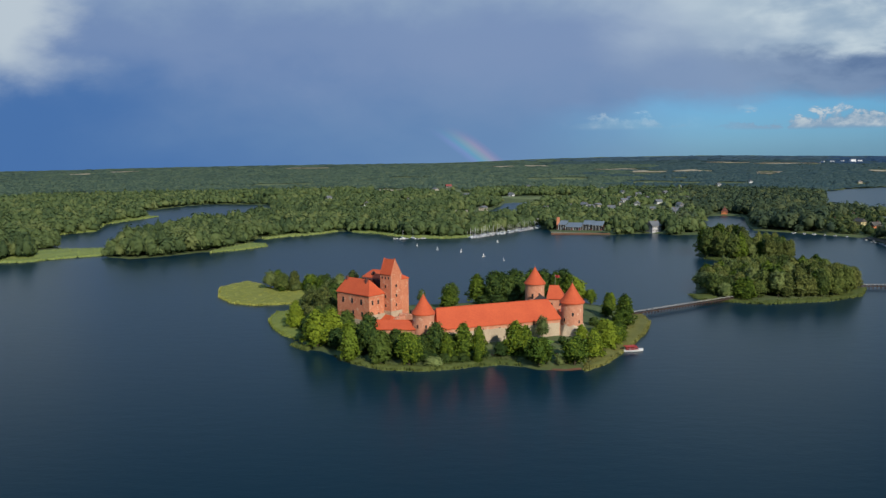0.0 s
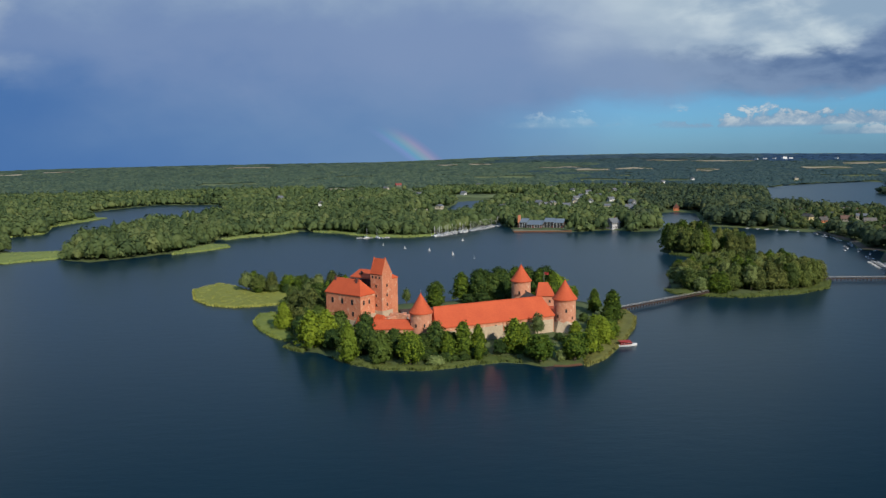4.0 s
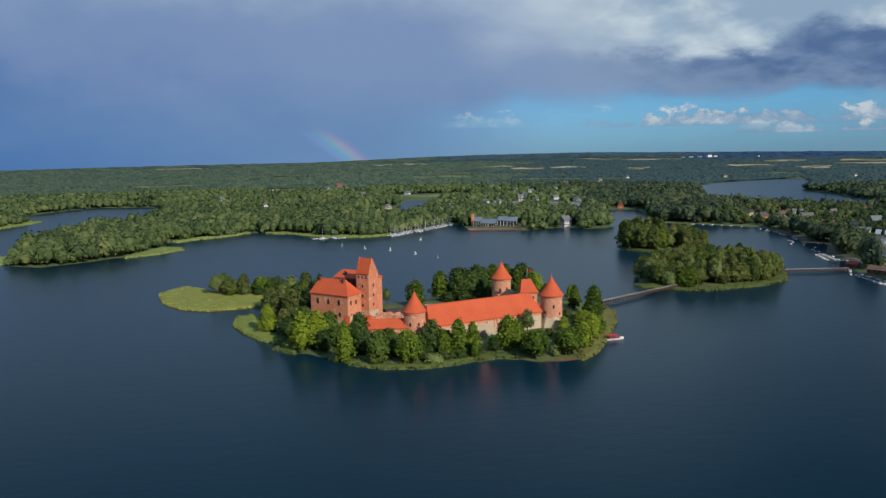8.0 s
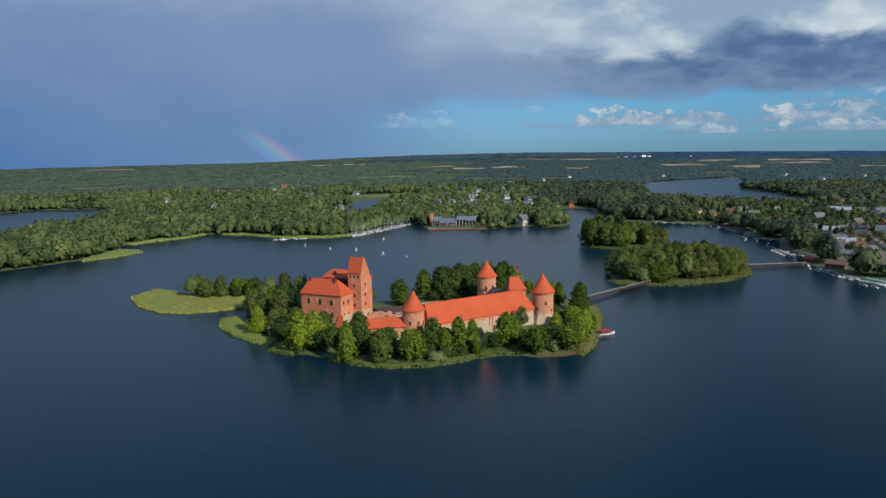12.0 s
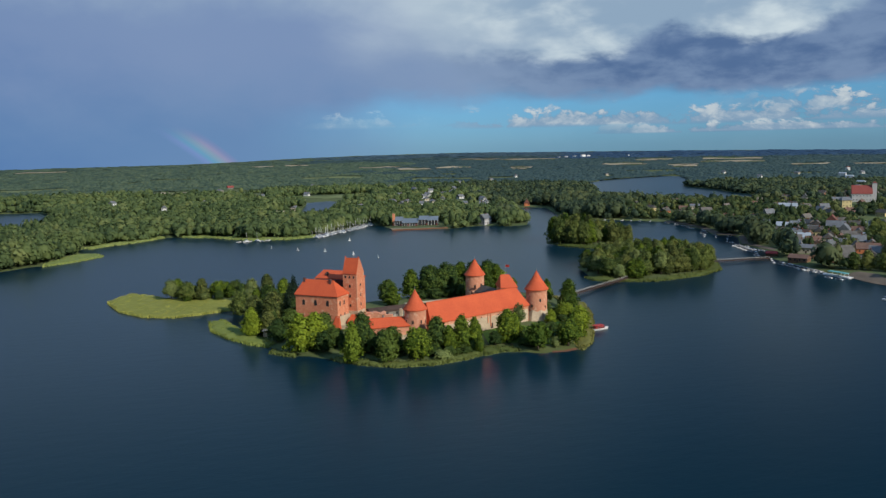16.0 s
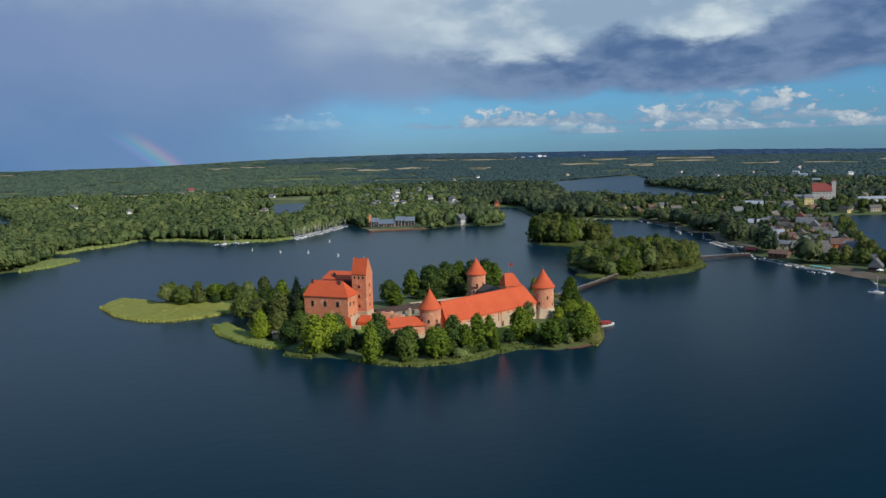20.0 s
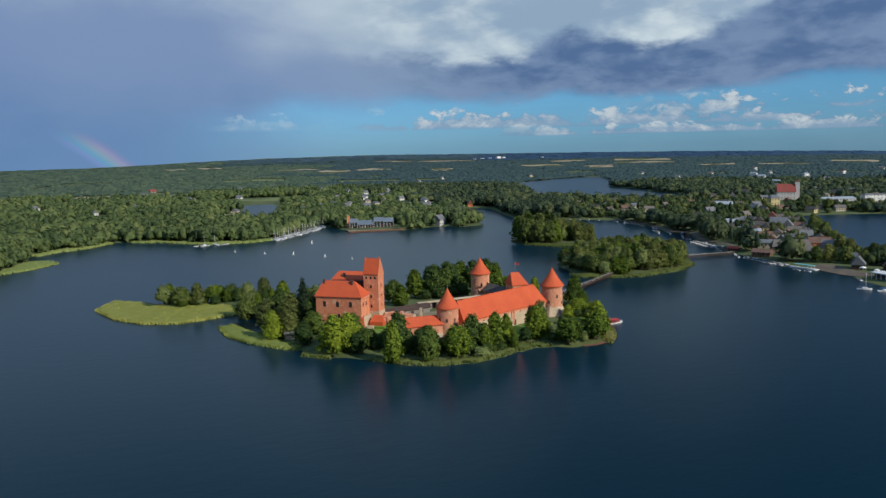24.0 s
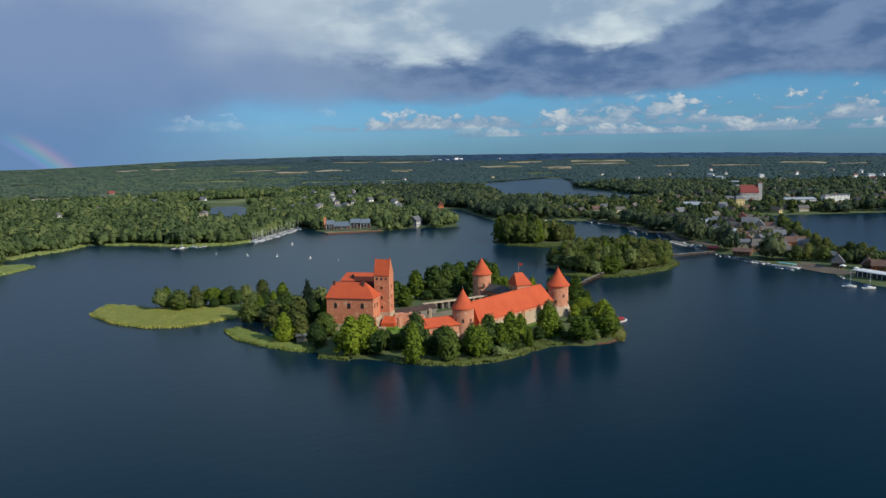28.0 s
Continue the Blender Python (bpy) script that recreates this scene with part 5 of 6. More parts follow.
for name, rows, mat in (("ripe", FIELDS["ripe"], FIELD), ("pasture", FIELDS["pasture"], PASTURE)):
    for x, y, deep, wide in rows:
        d = math.hypot(x + 90, y + 350)
        ux, uy = (x + 90) / d, (y + 350) / d
        a, b = np.meshgrid(np.linspace(-deep, deep, 9), np.linspace(-wide / 2, wide / 2, 9), indexing="ij")
        a = a * (0.34 + 0.16 * np.sin(b / wide * 7.0 + x)) + deep * 0.16 * np.sin(b / wide * 11.0 + y)
        b = b * (1.1 + 0.12 * np.cos(a / deep * 2.3 + x))
        p = np.stack([x + a * ux - b * uy, y + a * uy + b * ux], -1).reshape(-1, 2)
        i, j = np.meshgrid(np.arange(8), np.arange(8), indexing="ij")
        q = (i * 9 + j).ravel()
        ob = new("field", mesh_from("field", np.c_[p, ground_z(p) + (1.6 if name == "ripe" else 0.5)], np.stack([q, q + 9, q + 10, q + 1], -1), mat, True))
        tagged(ob, "beige field of ripe grain among woods" if name == "ripe" else "open green pasture among woods", "field", kind="structure")


SMALL = [blob(1, 5), blob(1, 6), blob(1, 9)]


def dome(sides):
    """A low crown for far woods: a ring at the eaves, a ring at the shoulder and a top."""
    a = np.arange(sides) * 2 * math.pi / sides
    v = np.vstack([np.c_[np.cos(a), np.sin(a), np.full(sides, -0.55)], np.c_[np.cos(a + 0.4) * 0.74, np.sin(a + 0.4) * 0.74, np.full(sides, 0.45)], [[0, 0, 1.0]]])
    k = np.arange(sides)
    n = (k + 1) % sides
    return v, np.vstack([np.c_[k, n, n + sides], np.c_[k, n + sides, k + sides], np.c_[k + sides, n + sides, np.full(sides, 2 * sides)]])


DOMES = [dome(5), dome(4), dome(5)]


def woods(p, tall, wide, mat, leaves, seed, label, far=False, pines=0.16, name="woodland"):
    """Many tree crowns as one piece of woodland: broad ones of several tones, and narrow dark conifers in drifts."""
    rng = np.random.default_rng(seed)
    n = len(p)
    z = ground_z(p)
    drift = ripple(p, 95.0, seed + 1) * 0.5 + rng.normal(size=n) * 0.35
    pine = drift > np.quantile(drift, 1 - pines)
    tone = np.clip(0.52 + 0.24 * ripple(p, 48.0, seed) + 0.12 * ripple(p, 170.0, seed + 4) + rng.normal(size=n) * 0.14, 0.1, 1.1)
    tone[pine] = rng.uniform(0.0, 0.28, pine.sum())
    lush = 0.95 + 0.2 * ripple(p, 70.0, seed + 2)
    h = tall * rng.uniform(0.5, 1.25, n) * lush * np.where(pine, 1.16, 1.0)
    w = wide * rng.uniform(0.55, 1.4, n) * np.where(pine & (not far), 0.62, 1.0)
    lean = np.where(pine, 0.5, 0.2)
    V, F, T, off = [], [], [], 0
    for k, (base, tri) in enumerate(DOMES if far else SMALL):
        mine = np.arange(n) % 3 == k
        m = mine.sum()
        a = rng.uniform(0, 6.283, m)
        c, s = np.cos(a)[:, None], np.sin(a)[:, None]
        lump = base[None] * (1 + rng.uniform(-0.14, 0.14, (m, len(base), 1))) * (0.84 if leaves else 1.0)
        x, y = lump[:, :, 0] * c - lump[:, :, 1] * s, lump[:, :, 0] * s + lump[:, :, 1] * c
        taper = 1 - lean[mine, None] * lump[:, :, 2]
        v = np.stack([p[mine, 0, None] + x * taper * w[mine, None] / 2, p[mine, 1, None] + y * taper * w[mine, None] / 2,
                      z[mine, None] + h[mine, None] * (0.53 + 0.47 * lump[:, :, 2])], -1)
        V.append(v.reshape(-1, 3))
        T.append(np.repeat(tone[mine], len(base)))
        F.append((tri[None] + (np.arange(m) * len(base))[:, None, None]).reshape(-1, 3) + off)
        off += m * len(base)
    if leaves:
        m = n * leaves
        who = np.repeat(np.arange(n), leaves)
        way = rng.normal(size=(m, 3))
        way /= np.linalg.norm(way, axis=1)[:, None]
        way[:, 2] = np.abs(way[:, 2]) * np.where(rng.uniform(size=m) < 0.38, -0.8, 1)
        taper = 1 - lean[who] * way[:, 2]
        # boughs stand out from the crown in a few directions
        out = rng.uniform(0.8, 1.1, m) * (1 + 0.13 * np.sin(3 * np.arctan2(way[:, 1], way[:, 0]) + who * 1.7) * np.cos(4 * way[:, 2] + who))
        at = np.c_[p[who, 0] + way[:, 0] * taper * out * w[who] * 0.5, p[who, 1] + way[:, 1] * taper * out * w[who] * 0.5, z[who] + h[who] * (0.53 + 0.47 * out * way[:, 2])]
        nor = way + rng.normal(size=(m, 3)) * 0.22 + [0, 0, 0.35]
        nor /= np.linalg.norm(nor, axis=1)[:, None]
        side = np.cross(nor, [0, 0, 1.0] + rng.normal(size=(m, 3)) * 0.4)
        side /= np.linalg.norm(side, axis=1)[:, None]
        up, s = np.cross(side, nor), (w[who] * rng.uniform(0.07, 0.15, m) * (70.0 / leaves) ** 0.3)[:, None]
        V.append(np.stack([at - side * s * 0.8 - up * s * 0.8, at + side * s * 0.8 - up * s * 0.7, at + up * s * 1.3], 1).reshape(-1, 3))
        F.append(np.arange(m * 3).reshape(-1, 3) + off)
        T.append(np.repeat(tone[who], 3))
    me = mesh_from(name, np.vstack(V), np.vstack(F), mat, True)
    me.attributes.new("tone", "FLOAT", "POINT").data.foreach_set("value", np.concatenate(T).astype(np.float32))
    return tagged(new(name, me), label, "woodland", kind="stuff")


def sector(r0, r1, gap, seed, left=-37.0, right=64.0):
    """Places on a jittered grid between two distances, within the part of the land that the flight overlooks."""
    rng = np.random.default_rng(seed)
    n = int(2 * r1 / gap)
    gx, gy = np.meshgrid(np.arange(n), np.arange(n), indexing="ij")
    p = (np.stack([gx.ravel(), gy.ravel()], -1) - n / 2 + rng.uniform(-0.4, 0.4, (gx.size, 2))) * gap
    b = np.degrees(np.arctan2(p[:, 0], p[:, 1]))
    r = np.hypot(p[:, 0], p[:, 1])
    p = p[(r > r0) & (r < r1) & (b > left) & (b < right)] + (-60.0, -340.0)
    return p, rng


def wooded(p, rng, town=0.45, inset=4.0):
    d = shore(p)
    keep = (d > inset) & ~field_gap(p, 6.0)
    keep &= edge_distance(p, CASTLE_ISLE) < -3
    for poly in (BRIDGE_ISLE, SMALL_ISLE):
        keep &= edge_distance(p, poly) < -3
    for x, y, r in CLEARINGS:
        keep &= np.hypot(p[:, 0] - x, p[:, 1] - y) > r
    keep &= (edge_distance(p, TOWN) < 0) | (rng.uniform(size=len(p)) < np.where(edge_distance(p, OLD_TOWN) > 0, town * 0.75, town))
    return p[keep]


def build_woods():
    def eastern(p, edge, size):
        return np.degrees(np.arctan2(p[:, 0] + 60, p[:, 1] + 340)) > edge + 4 * ripple(p, size, 12)
    for r0, r1, gap, tall, wide, leaves, seed in ((500, 800, 6.8, 16.5, 12.2, 74, 61), (800, 1150, 7.8, 14.0, 12.8, 30, 66)):
        p, rng = sector(r0, r1, gap, seed)
        town = edge_distance(p, TOWN) > 0
        east = eastern(p, 22, 150.0)
        woods(wooded(p[~town & ~east], rng, 0.45, 1.5), tall, wide, WOODS, leaves, 71 + seed, "mixed green lakeside trees")
        woods(wooded(p[~town & east], rng, 0.45, 9.0), tall * 1.15, wide * 1.1, DARKWOODS, leaves, 72 + seed, "mixed eastern woodland with leaves darkened as cloud shade")
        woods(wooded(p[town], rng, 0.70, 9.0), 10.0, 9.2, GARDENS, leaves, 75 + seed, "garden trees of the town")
    p, rng = sector(1150, 1700, 9.4, 62)
    east = eastern(p, 18, 150.0)
    woods(wooded(p[~east], rng, 0.5), 12, 13.5, WOODS, 11, 72, "dense green mixed woodland")
    woods(wooded(p[east], rng, 0.5), 12, 13.5, DARKWOODS, 11, 77, "dense eastern woodland with leaves darkened as cloud shade")
    p, rng = sector(1700, 2600, 12.0, 63)
    east = eastern(p, 14, 300.0)
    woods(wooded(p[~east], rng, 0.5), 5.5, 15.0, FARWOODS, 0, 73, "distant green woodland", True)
    woods(wooded(p[east], rng, 0.5), 5.5, 15.0, DIMWOODS, 0, 79, "distant eastern woodland in dimmed, hazy colour", True)
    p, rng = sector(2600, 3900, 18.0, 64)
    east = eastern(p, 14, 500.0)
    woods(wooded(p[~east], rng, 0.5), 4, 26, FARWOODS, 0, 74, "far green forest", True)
    woods(wooded(p[east], rng, 0.5), 4, 26, DIMWOODS, 0, 80, "far eastern forest in dimmed, hazy colour", True)
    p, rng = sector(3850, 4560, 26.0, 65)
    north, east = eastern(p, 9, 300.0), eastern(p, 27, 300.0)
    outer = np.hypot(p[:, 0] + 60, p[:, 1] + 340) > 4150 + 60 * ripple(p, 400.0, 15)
    woods(wooded(p[east], rng, 0.5), 4, 60, RIDGEWOODS, 0, 76, "forest along the horizon tinted dark blue for haze", True)
    woods(wooded(p[north & ~east & outer], rng, 0.5), 4, 60, HAZEWOODS, 0, 81, "forest along the horizon tinted blue-grey for haze", True)
    woods(wooded(p[north & ~east & ~outer], rng, 0.5), 4, 60, DIMWOODS, 0, 82, "far eastern forest in dimmed, hazy colour", True)
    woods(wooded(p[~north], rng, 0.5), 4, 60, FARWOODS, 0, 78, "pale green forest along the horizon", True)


build_woods()
shore_rng = random.Random(41)
for x0, y0, x1, y1, n in ((668, 366, 740, 300, 11), (562, 262, 496, 205, 7), (496, 205, 442, 148, 6), (442, 148, 398, 102, 5), (398, 102, 366, 66, 4), (371, 66, 352, 22, 5), (352, 22, 330, -30, 4)):
    for i in range(n):
        u = (i + shore_rng.uniform(0.1, 0.9)) / n
        x, y = x0 + (x1 - x0) * u + shore_rng.uniform(-5, 1), y0 + (y1 - y0) * u + shore_rng.uniform(-1, 5)
        tagged(plant(shore_rng.choice(["ash", "oak", "oak", "ash"]), x, y, shore_rng.uniform(10, 16), shore_rng.uniform(9, 14), "trees along the town shore"), "leafy green tree on the town shore")
for x, y, tall in ((319, 58, 13), (326, 54, 14), (331, 44, 13), (335, 33, 11)):
    tagged(plant(shore_rng.choice(["ash", "oak", "oak"]), x, y, tall, tall * 0.85, "trees along the town shore"), "leafy green tree beside the promenade")


# ---- bridges ----
def footbridge(a, b, wide, gap, name, label):
    ax, ay = a
    bx, by = b
    length = math.hypot(bx - ax, by - ay)
    t = thing(name, (ax, ay, 0), math.degrees(math.atan2(by - ay, bx - ax)), label, "bridge")
    part("deck", boxes((0, length, -wide / 2, wide / 2, 1.75, 1.9)), DARKWOOD, t, "dark plank deck")
    for side in (-1, 1):
        y = side * (wide / 2 - 0.12)
        part("handrail", boxes((0, length, y - 0.06, y + 0.06, 2.8, 2.92)), PALEWOOD, t, "pale handrail")
        part("beam", boxes((0, length, y - 0.1, y + 0.1, 1.45, 1.75)), DARKWOOD, t, "dark timber beam")
    n = int(length / gap)
    shared = {}
    for i in range(n + 1):
        for side in (-1, 1):
            ob = new("post", shared.get("post"))  if "post" in shared else part("post", boxes((-0.13, 0.13, -0.13, 0.13, -4.0, 2.8)), DARKWOOD, t)
            shared["post"] = ob.data
            ob.parent = t
            ob.location = (i * length / n, side * (wide / 2 - 0.12), 0)
    return t


footbridge((97, 47), (168, 92), 1.7, 2.4, "footbridge", "long grey timber footbridge from the castle to the wooded island")
footbridge((260, 130), (308, 125), 1.9, 2.4, "footbridge", "grey timber footbridge from the wooded island to the town")


# ---- boats ----
def hull_mesh(length, beam, deep, bow=0.45):
    bm = bmesh.new()
    rows = []
    for k in range(9):
        u = k / 8
        half = beam / 2 * (min(1.0, (1 - u) / bow) ** 0.6 if u > 1 - bow else 0.82 + 0.18 * min(1, u * 3))
        x = (u - 0.5) * length
        rise = deep * (0.9 + 0.35 * u * u)
        rows.append([bm.verts.new(p) for p in ((x, -half, rise), (x, -half * 0.72, 0.0), (x, 0, -0.25 * deep), (x, half * 0.72, 0.0), (x, half, rise), (x, half * 0.86, rise - 0.06), (x, -half * 0.86, rise - 0.06))])
    for a, b in zip(rows, rows[1:]):
        for i in range(7):
            bm.faces.new((a[i], b[i], b[(i + 1) % 7], a[(i + 1) % 7]))
    bm.faces.new(rows[0])
    bm.faces.new(rows[-1][::-1])
    bmesh.ops.remove_doubles(bm, verts=bm.verts, dist=0.01)
    return bm


def dinghy(at, turn, group):
    t = thing("sailing_dinghy", (*at, 0), turn, "small white sailing dinghy out on the lake", "boat", group)
    part("hull", hull_mesh(2.6, 1.1, 0.35), WHITE, t, "white hull")
    part("mast", tube((0.4, 0, 0.3), (0.4, 0, 3.0), 0.035), METAL, t)
    part("boom", tube((0.4, 0, 0.8), (-1.3, 0.1, 0.8), 0.04), METAL, t)
    bm = bmesh.new()
    grid = [[bm.verts.new((0.35 - 1.2 * (1 - i / 5.3) * j / 4, 0.25 * math.sin(j / 4 * 3.1) * (1 - i / 6) + 0.05, 0.7 + 2.2 * i / 5)) for j in range(5)] for i in range(6)]
    for a, b in zip(grid, grid[1:]):
        for j in range(4):
            bm.faces.new((a[j], a[j + 1], b[j + 1], b[j]))
    part("mainsail", bm, CANVAS, t, "white mainsail")
    return t


def sailing_boat(sail, at, turn, group):
    t = thing("sailing_boat", (*at, 0), turn, "small white sailing boat under sail on the lake" if sail else "moored white sailing yacht with a bare mast", "boat", group)
    part("hull", hull_mesh(8.0, 2.5, 0.9), WHITE, t, "white hull")
    part("cabin", rounded(boxes((-1.2, 1.8, -0.75, 0.75, 0.8, 1.45)), 0.12), WHITE, t)
    part("mast", tube((0.6, 0, 0.8), (0.6, 0, 10.0), 0.09), WHITE, t)
    part("boom", tube((0.6, 0, 2.0), (-3.2, 0.2 if sail else 0, 2.0), 0.08), METAL, t)
    if sail:
        bm = bmesh.new()
        grid = []
        for i in range(6):
            z = 2.1 + 8.0 * i / 5
            grid.append([bm.verts.new((0.55 - 3.6 * (1 - i / 5.3) * j / 4, 0.55 * math.sin(j / 4 * 3.1) * (1 - i / 6) + 0.1, z)) for j in range(5)])
        for a, b in zip(grid, grid[1:]):
            for j in range(4):
                bm.faces.new((a[j], a[j + 1], b[j + 1], b[j]))
        part("mainsail", bm, CANVAS, t, "white mainsail")
    else:
        part("furled_sail", boxes((-3.0, 0.5, -0.16, 0.16, 2.05, 2.4)), BLUEPAINT, t, "blue sail cover")
    return t


def motor_boat(at, turn, group, canopy=None):
    t = thing("motor_boat", (*at, 0), turn, "small white motor boat moored at the shore", "boat", group)
    part("hull", hull_mesh(5.4, 1.9, 0.55), WHITE, t, "white hull")
    part("cabin", rounded(boxes((-1.0, 1.0, -0.65, 0.65, 0.4, 1.15)), 0.12), GREYROOF, t, "grey cabin")
    part("windscreen", boxes((1.0, 1.1, -0.6, 0.6, 0.6, 1.1)), GLASS, t)
    if canopy:
        part("canopy", boxes((-2.6, 0.6, -1.0, 1.0, 2.0, 2.12)), canopy, t)
    return t


sail = dinghy((16, 332), 30, "sailing boats on the lake")
for x, y, turn in ((-24, 380, 70), (49, 275, 100), (53, 405, 20), (-5, 349, 150), (34, 300, 200)):
    copy_thing(sail, pose(x, y, 0, 0, 0, turn))
yacht = sailing_boat(False, (29, 456), 100, "yachts in the marina")
boat_rng = random.Random(9)
for i in range(54):
    u = (i + 1) / 54
    x, y = 27 + 86 * u + boat_rng.uniform(-1.5, 1.5) - (3.5 if i % 2 else 0), 456 + 112 * u ** 1.15 - 8 + boat_rng.uniform(-2, 2) + (5 if i % 2 else 0)
    copy_thing(yacht, pose(x, y, 0, 0, 0, 118 + boat_rng.uniform(-14, 14) + (180 if i % 2 else 0)) @ Matrix.Scale(boat_rng.uniform(0.62, 1.08), 4))
for x, y in ((-41, 444), (-30, 446)):
    copy_thing(yacht, pose(x, y, 0, 0, 0, boat_rng.uniform(0, 360)))
pier = thing("jetty", (27, 452, 0), 53.0, "long low white-grey jetty of the marina", "jetty")
part("deck", boxes((0, 142, 3.2, 6.4, 0.45, 0.75)), PALEWOOD, pier)
for i in range(20):
    part("pile", boxes((i * 7.4, i * 7.4 + 0.3, 3.4, 3.7, -3, 1.4)), DARKWOOD, pier)
motor = motor_boat((416, 393), 200, "motor boats at the town shore")
for x, y, turn in ((404, 380, 160), (398, 345, 120), (376, 300, 80), (378, 281, 95), (372, 288, 60), (353, 225, 110), (346, 206, 70), (339, 180, 95), (333, 170, 60), (313, 132, 110), (304, 95, 95), (303, 85, 80),
                   (300, 76, 100), (299, 68, 95), (385, 268, 20), (286, -2, 60), (420, 408, 30), (295, 79, 100), (295, 69, 96), (294, 60, 92), (287, 47, 100), (288, 39, 94), (303, 115, 60), (329, 168, 130), (317, 150, 110), (339, 192, 60), (363, 278, 80), (336, 186, 100), (-48, 446, 20), (-36, 447, 70), (-26, 444, 130), (-20, 447, 10), (368, 250, 60), (357, 236, 40), (368, 470, 20), (376, 462, 40), (383, 456, 15), (390, 448, 60), (397, 440, 35), (404, 430, 50), (411, 412, 80), (407, 402, 95), (409, 390, 70), (404, 368, 100), (402, 358, 85), (397, 326, 70), (391, 316, 110), (386, 306, 75), (374, 294, 90), (370, 268, 45), (346, 196, 80), (340, 172, 110), (325, 160, 75), (309, 126, 95), (308, 112, 85), (302, 106, 100), (345, 510, 80), (352, 497, 60)):
    copy_thing(motor, pose(x, y, 0, 0, 0, turn))
for ax, ay, bx, by in ((307, 104, 301, 66), (347, 208, 334, 172)):
    length = math.hypot(bx - ax, by - ay)
    pontoon = thing("pontoon", (ax, ay, 0), math.degrees(math.atan2(by - ay, bx - ax)), "low white floating pontoon for small boats", "jetty", "pontoons at the town shore")
    part("deck", boxes((0, length, -1.0, 1.0, 0.35, 0.6)), PALEWOOD, pontoon, "bleached plank deck")
    for i in range(5):
        part("float", rounded(boxes((0.4 + i * (length - 3.2) / 4, 2.8 + i * (length - 3.2) / 4, -0.95, 0.95, -0.3, 0.35)), 0.06), WHITE, pontoon)
    for i in range(9):
        u = (i + 0.5) / 9
        copy_thing(motor, pose(ax + (bx - ax) * u - 4.2, ay + (by - ay) * u, 0, 0, 0, 180 + boat_rng.uniform(-14, 14)) @ Matrix.Scale(boat_rng.uniform(0.95, 1.3), 4))
for x, y in ((260, -25), (264, -35)):
    copy_thing(yacht, pose(x, y, 0, 0, 0, boat_rng.uniform(0, 360)))
tour = thing("tour_boat", (83, -24, 0), 8.0, "white tour boat with a dark red awning moored at the jetty", "boat")
tour.scale = (0.85, 0.85, 0.85)
part("hull", hull_mesh(11.0, 3.4, 1.0), WHITE, tour, "white hull")
part("deckhouse", rounded(boxes((-4.0, 2.4, -1.3, 1.3, 0.9, 2.0)), 0.15), REDCANVAS, tour, "dark red deckhouse")
part("windows", boxes((-3.8, 2.2, -1.34, 1.34, 1.25, 1.8)), GLASS, tour)
part("awning", rounded(boxes((-4.8, 1.6, -1.7, 1.7, 2.6, 2.85)), 0.1), REDCANVAS, tour, "dark red awning")
for x in (-5.0, -2.4, 0.2, 2.7):
    for y in (-1.6, 1.6):
        part("stanchion", tube((x, y, 0.9), (x, y, 2.6), 0.06), METAL, tour)
stage = thing("landing_stage", (74, -25, 0), 5.0, "short dark timber landing stage beside the tour boat", "jetty")
part("deck", boxes((-6, 4, -1.0, 1.0, 0.7, 0.95)), DARKWOOD, stage)
for x in (-5, -1, 3.4):
    for y in (-0.9, 0.9):
        part("pile", boxes((x, x + 0.3, y - 0.15, y + 0.15, -3, 1.5)), DARKWOOD, stage)


# ---- houses ----
def house(name, x, y, turn, long, wide, eave, ridge, wall, roof, label, storeys=1, hip=0.0, bays=4, chimney=True, group=""):
    """A house with its roof, rows of windows on all sides, a door and a chimney."""
    z = ground_at(x, y)
    t = thing(name, (x, y, z), turn, label, "house", group)
    part("wall", boxes((-long / 2, long / 2, -wide / 2, wide / 2, -2.0, eave)), wall, t)
    part("roof", hip_roof(-long / 2 - 0.5, long / 2 + 0.5, -wide / 2 - 0.5, wide / 2 + 0.5, eave, ridge, hip, hip), roof, t)
    if not hip:
        bm = bmesh.new()
        for sx in (-1, 1):
            a = [bm.verts.new((sx * (long / 2 + e), yy, zz)) for e in (-0.2, 0.02) for yy, zz in ((-wide / 2, eave - 0.3), (wide / 2, eave - 0.3), (0, ridge - 0.35))]
            for f in ((0, 1, 2), (5, 4, 3), (0, 3, 4, 1), (1, 4, 5, 2), (2, 5, 3, 0)):
                bm.faces.new([a[i] for i in f])
        part("gable", bm, wall, t)
    step = eave / storeys
    pane = boxes((-0.55, 0.55, -0.06, 0.06, 0.0, 1.3))
    first = None
    for s in range(storeys):
        for i in range(bays):
            u = (i + 0.5) / bays - 0.5
            for px, py, a in ((u * long, -wide / 2, 0), (u * long, wide / 2, 0)) + (((-long / 2, u * wide, 90), (long / 2, u * wide, 90)) if i % 2 == 0 else ()):
                if first is None:
                    first = part("window", pane, GLASS, t)
                    ob = first
                else:
                    ob = new("window", first.data)
                    ob.parent = t
                ob.matrix_basis = pose(px, py, s * step + step * 0.38, 0, 0, a)
    part("door", boxes((-0.5, 0.5, -wide / 2 - 0.08, -wide / 2 + 0.1, -0.2, 2.05)), DARKWOOD, t)
    if chimney:
        part("chimney", boxes((long * 0.18, long * 0.18 + 0.8, -0.4, 0.4, ridge - 1.0, ridge + 1.0)), OLDTILE, t)
    return t


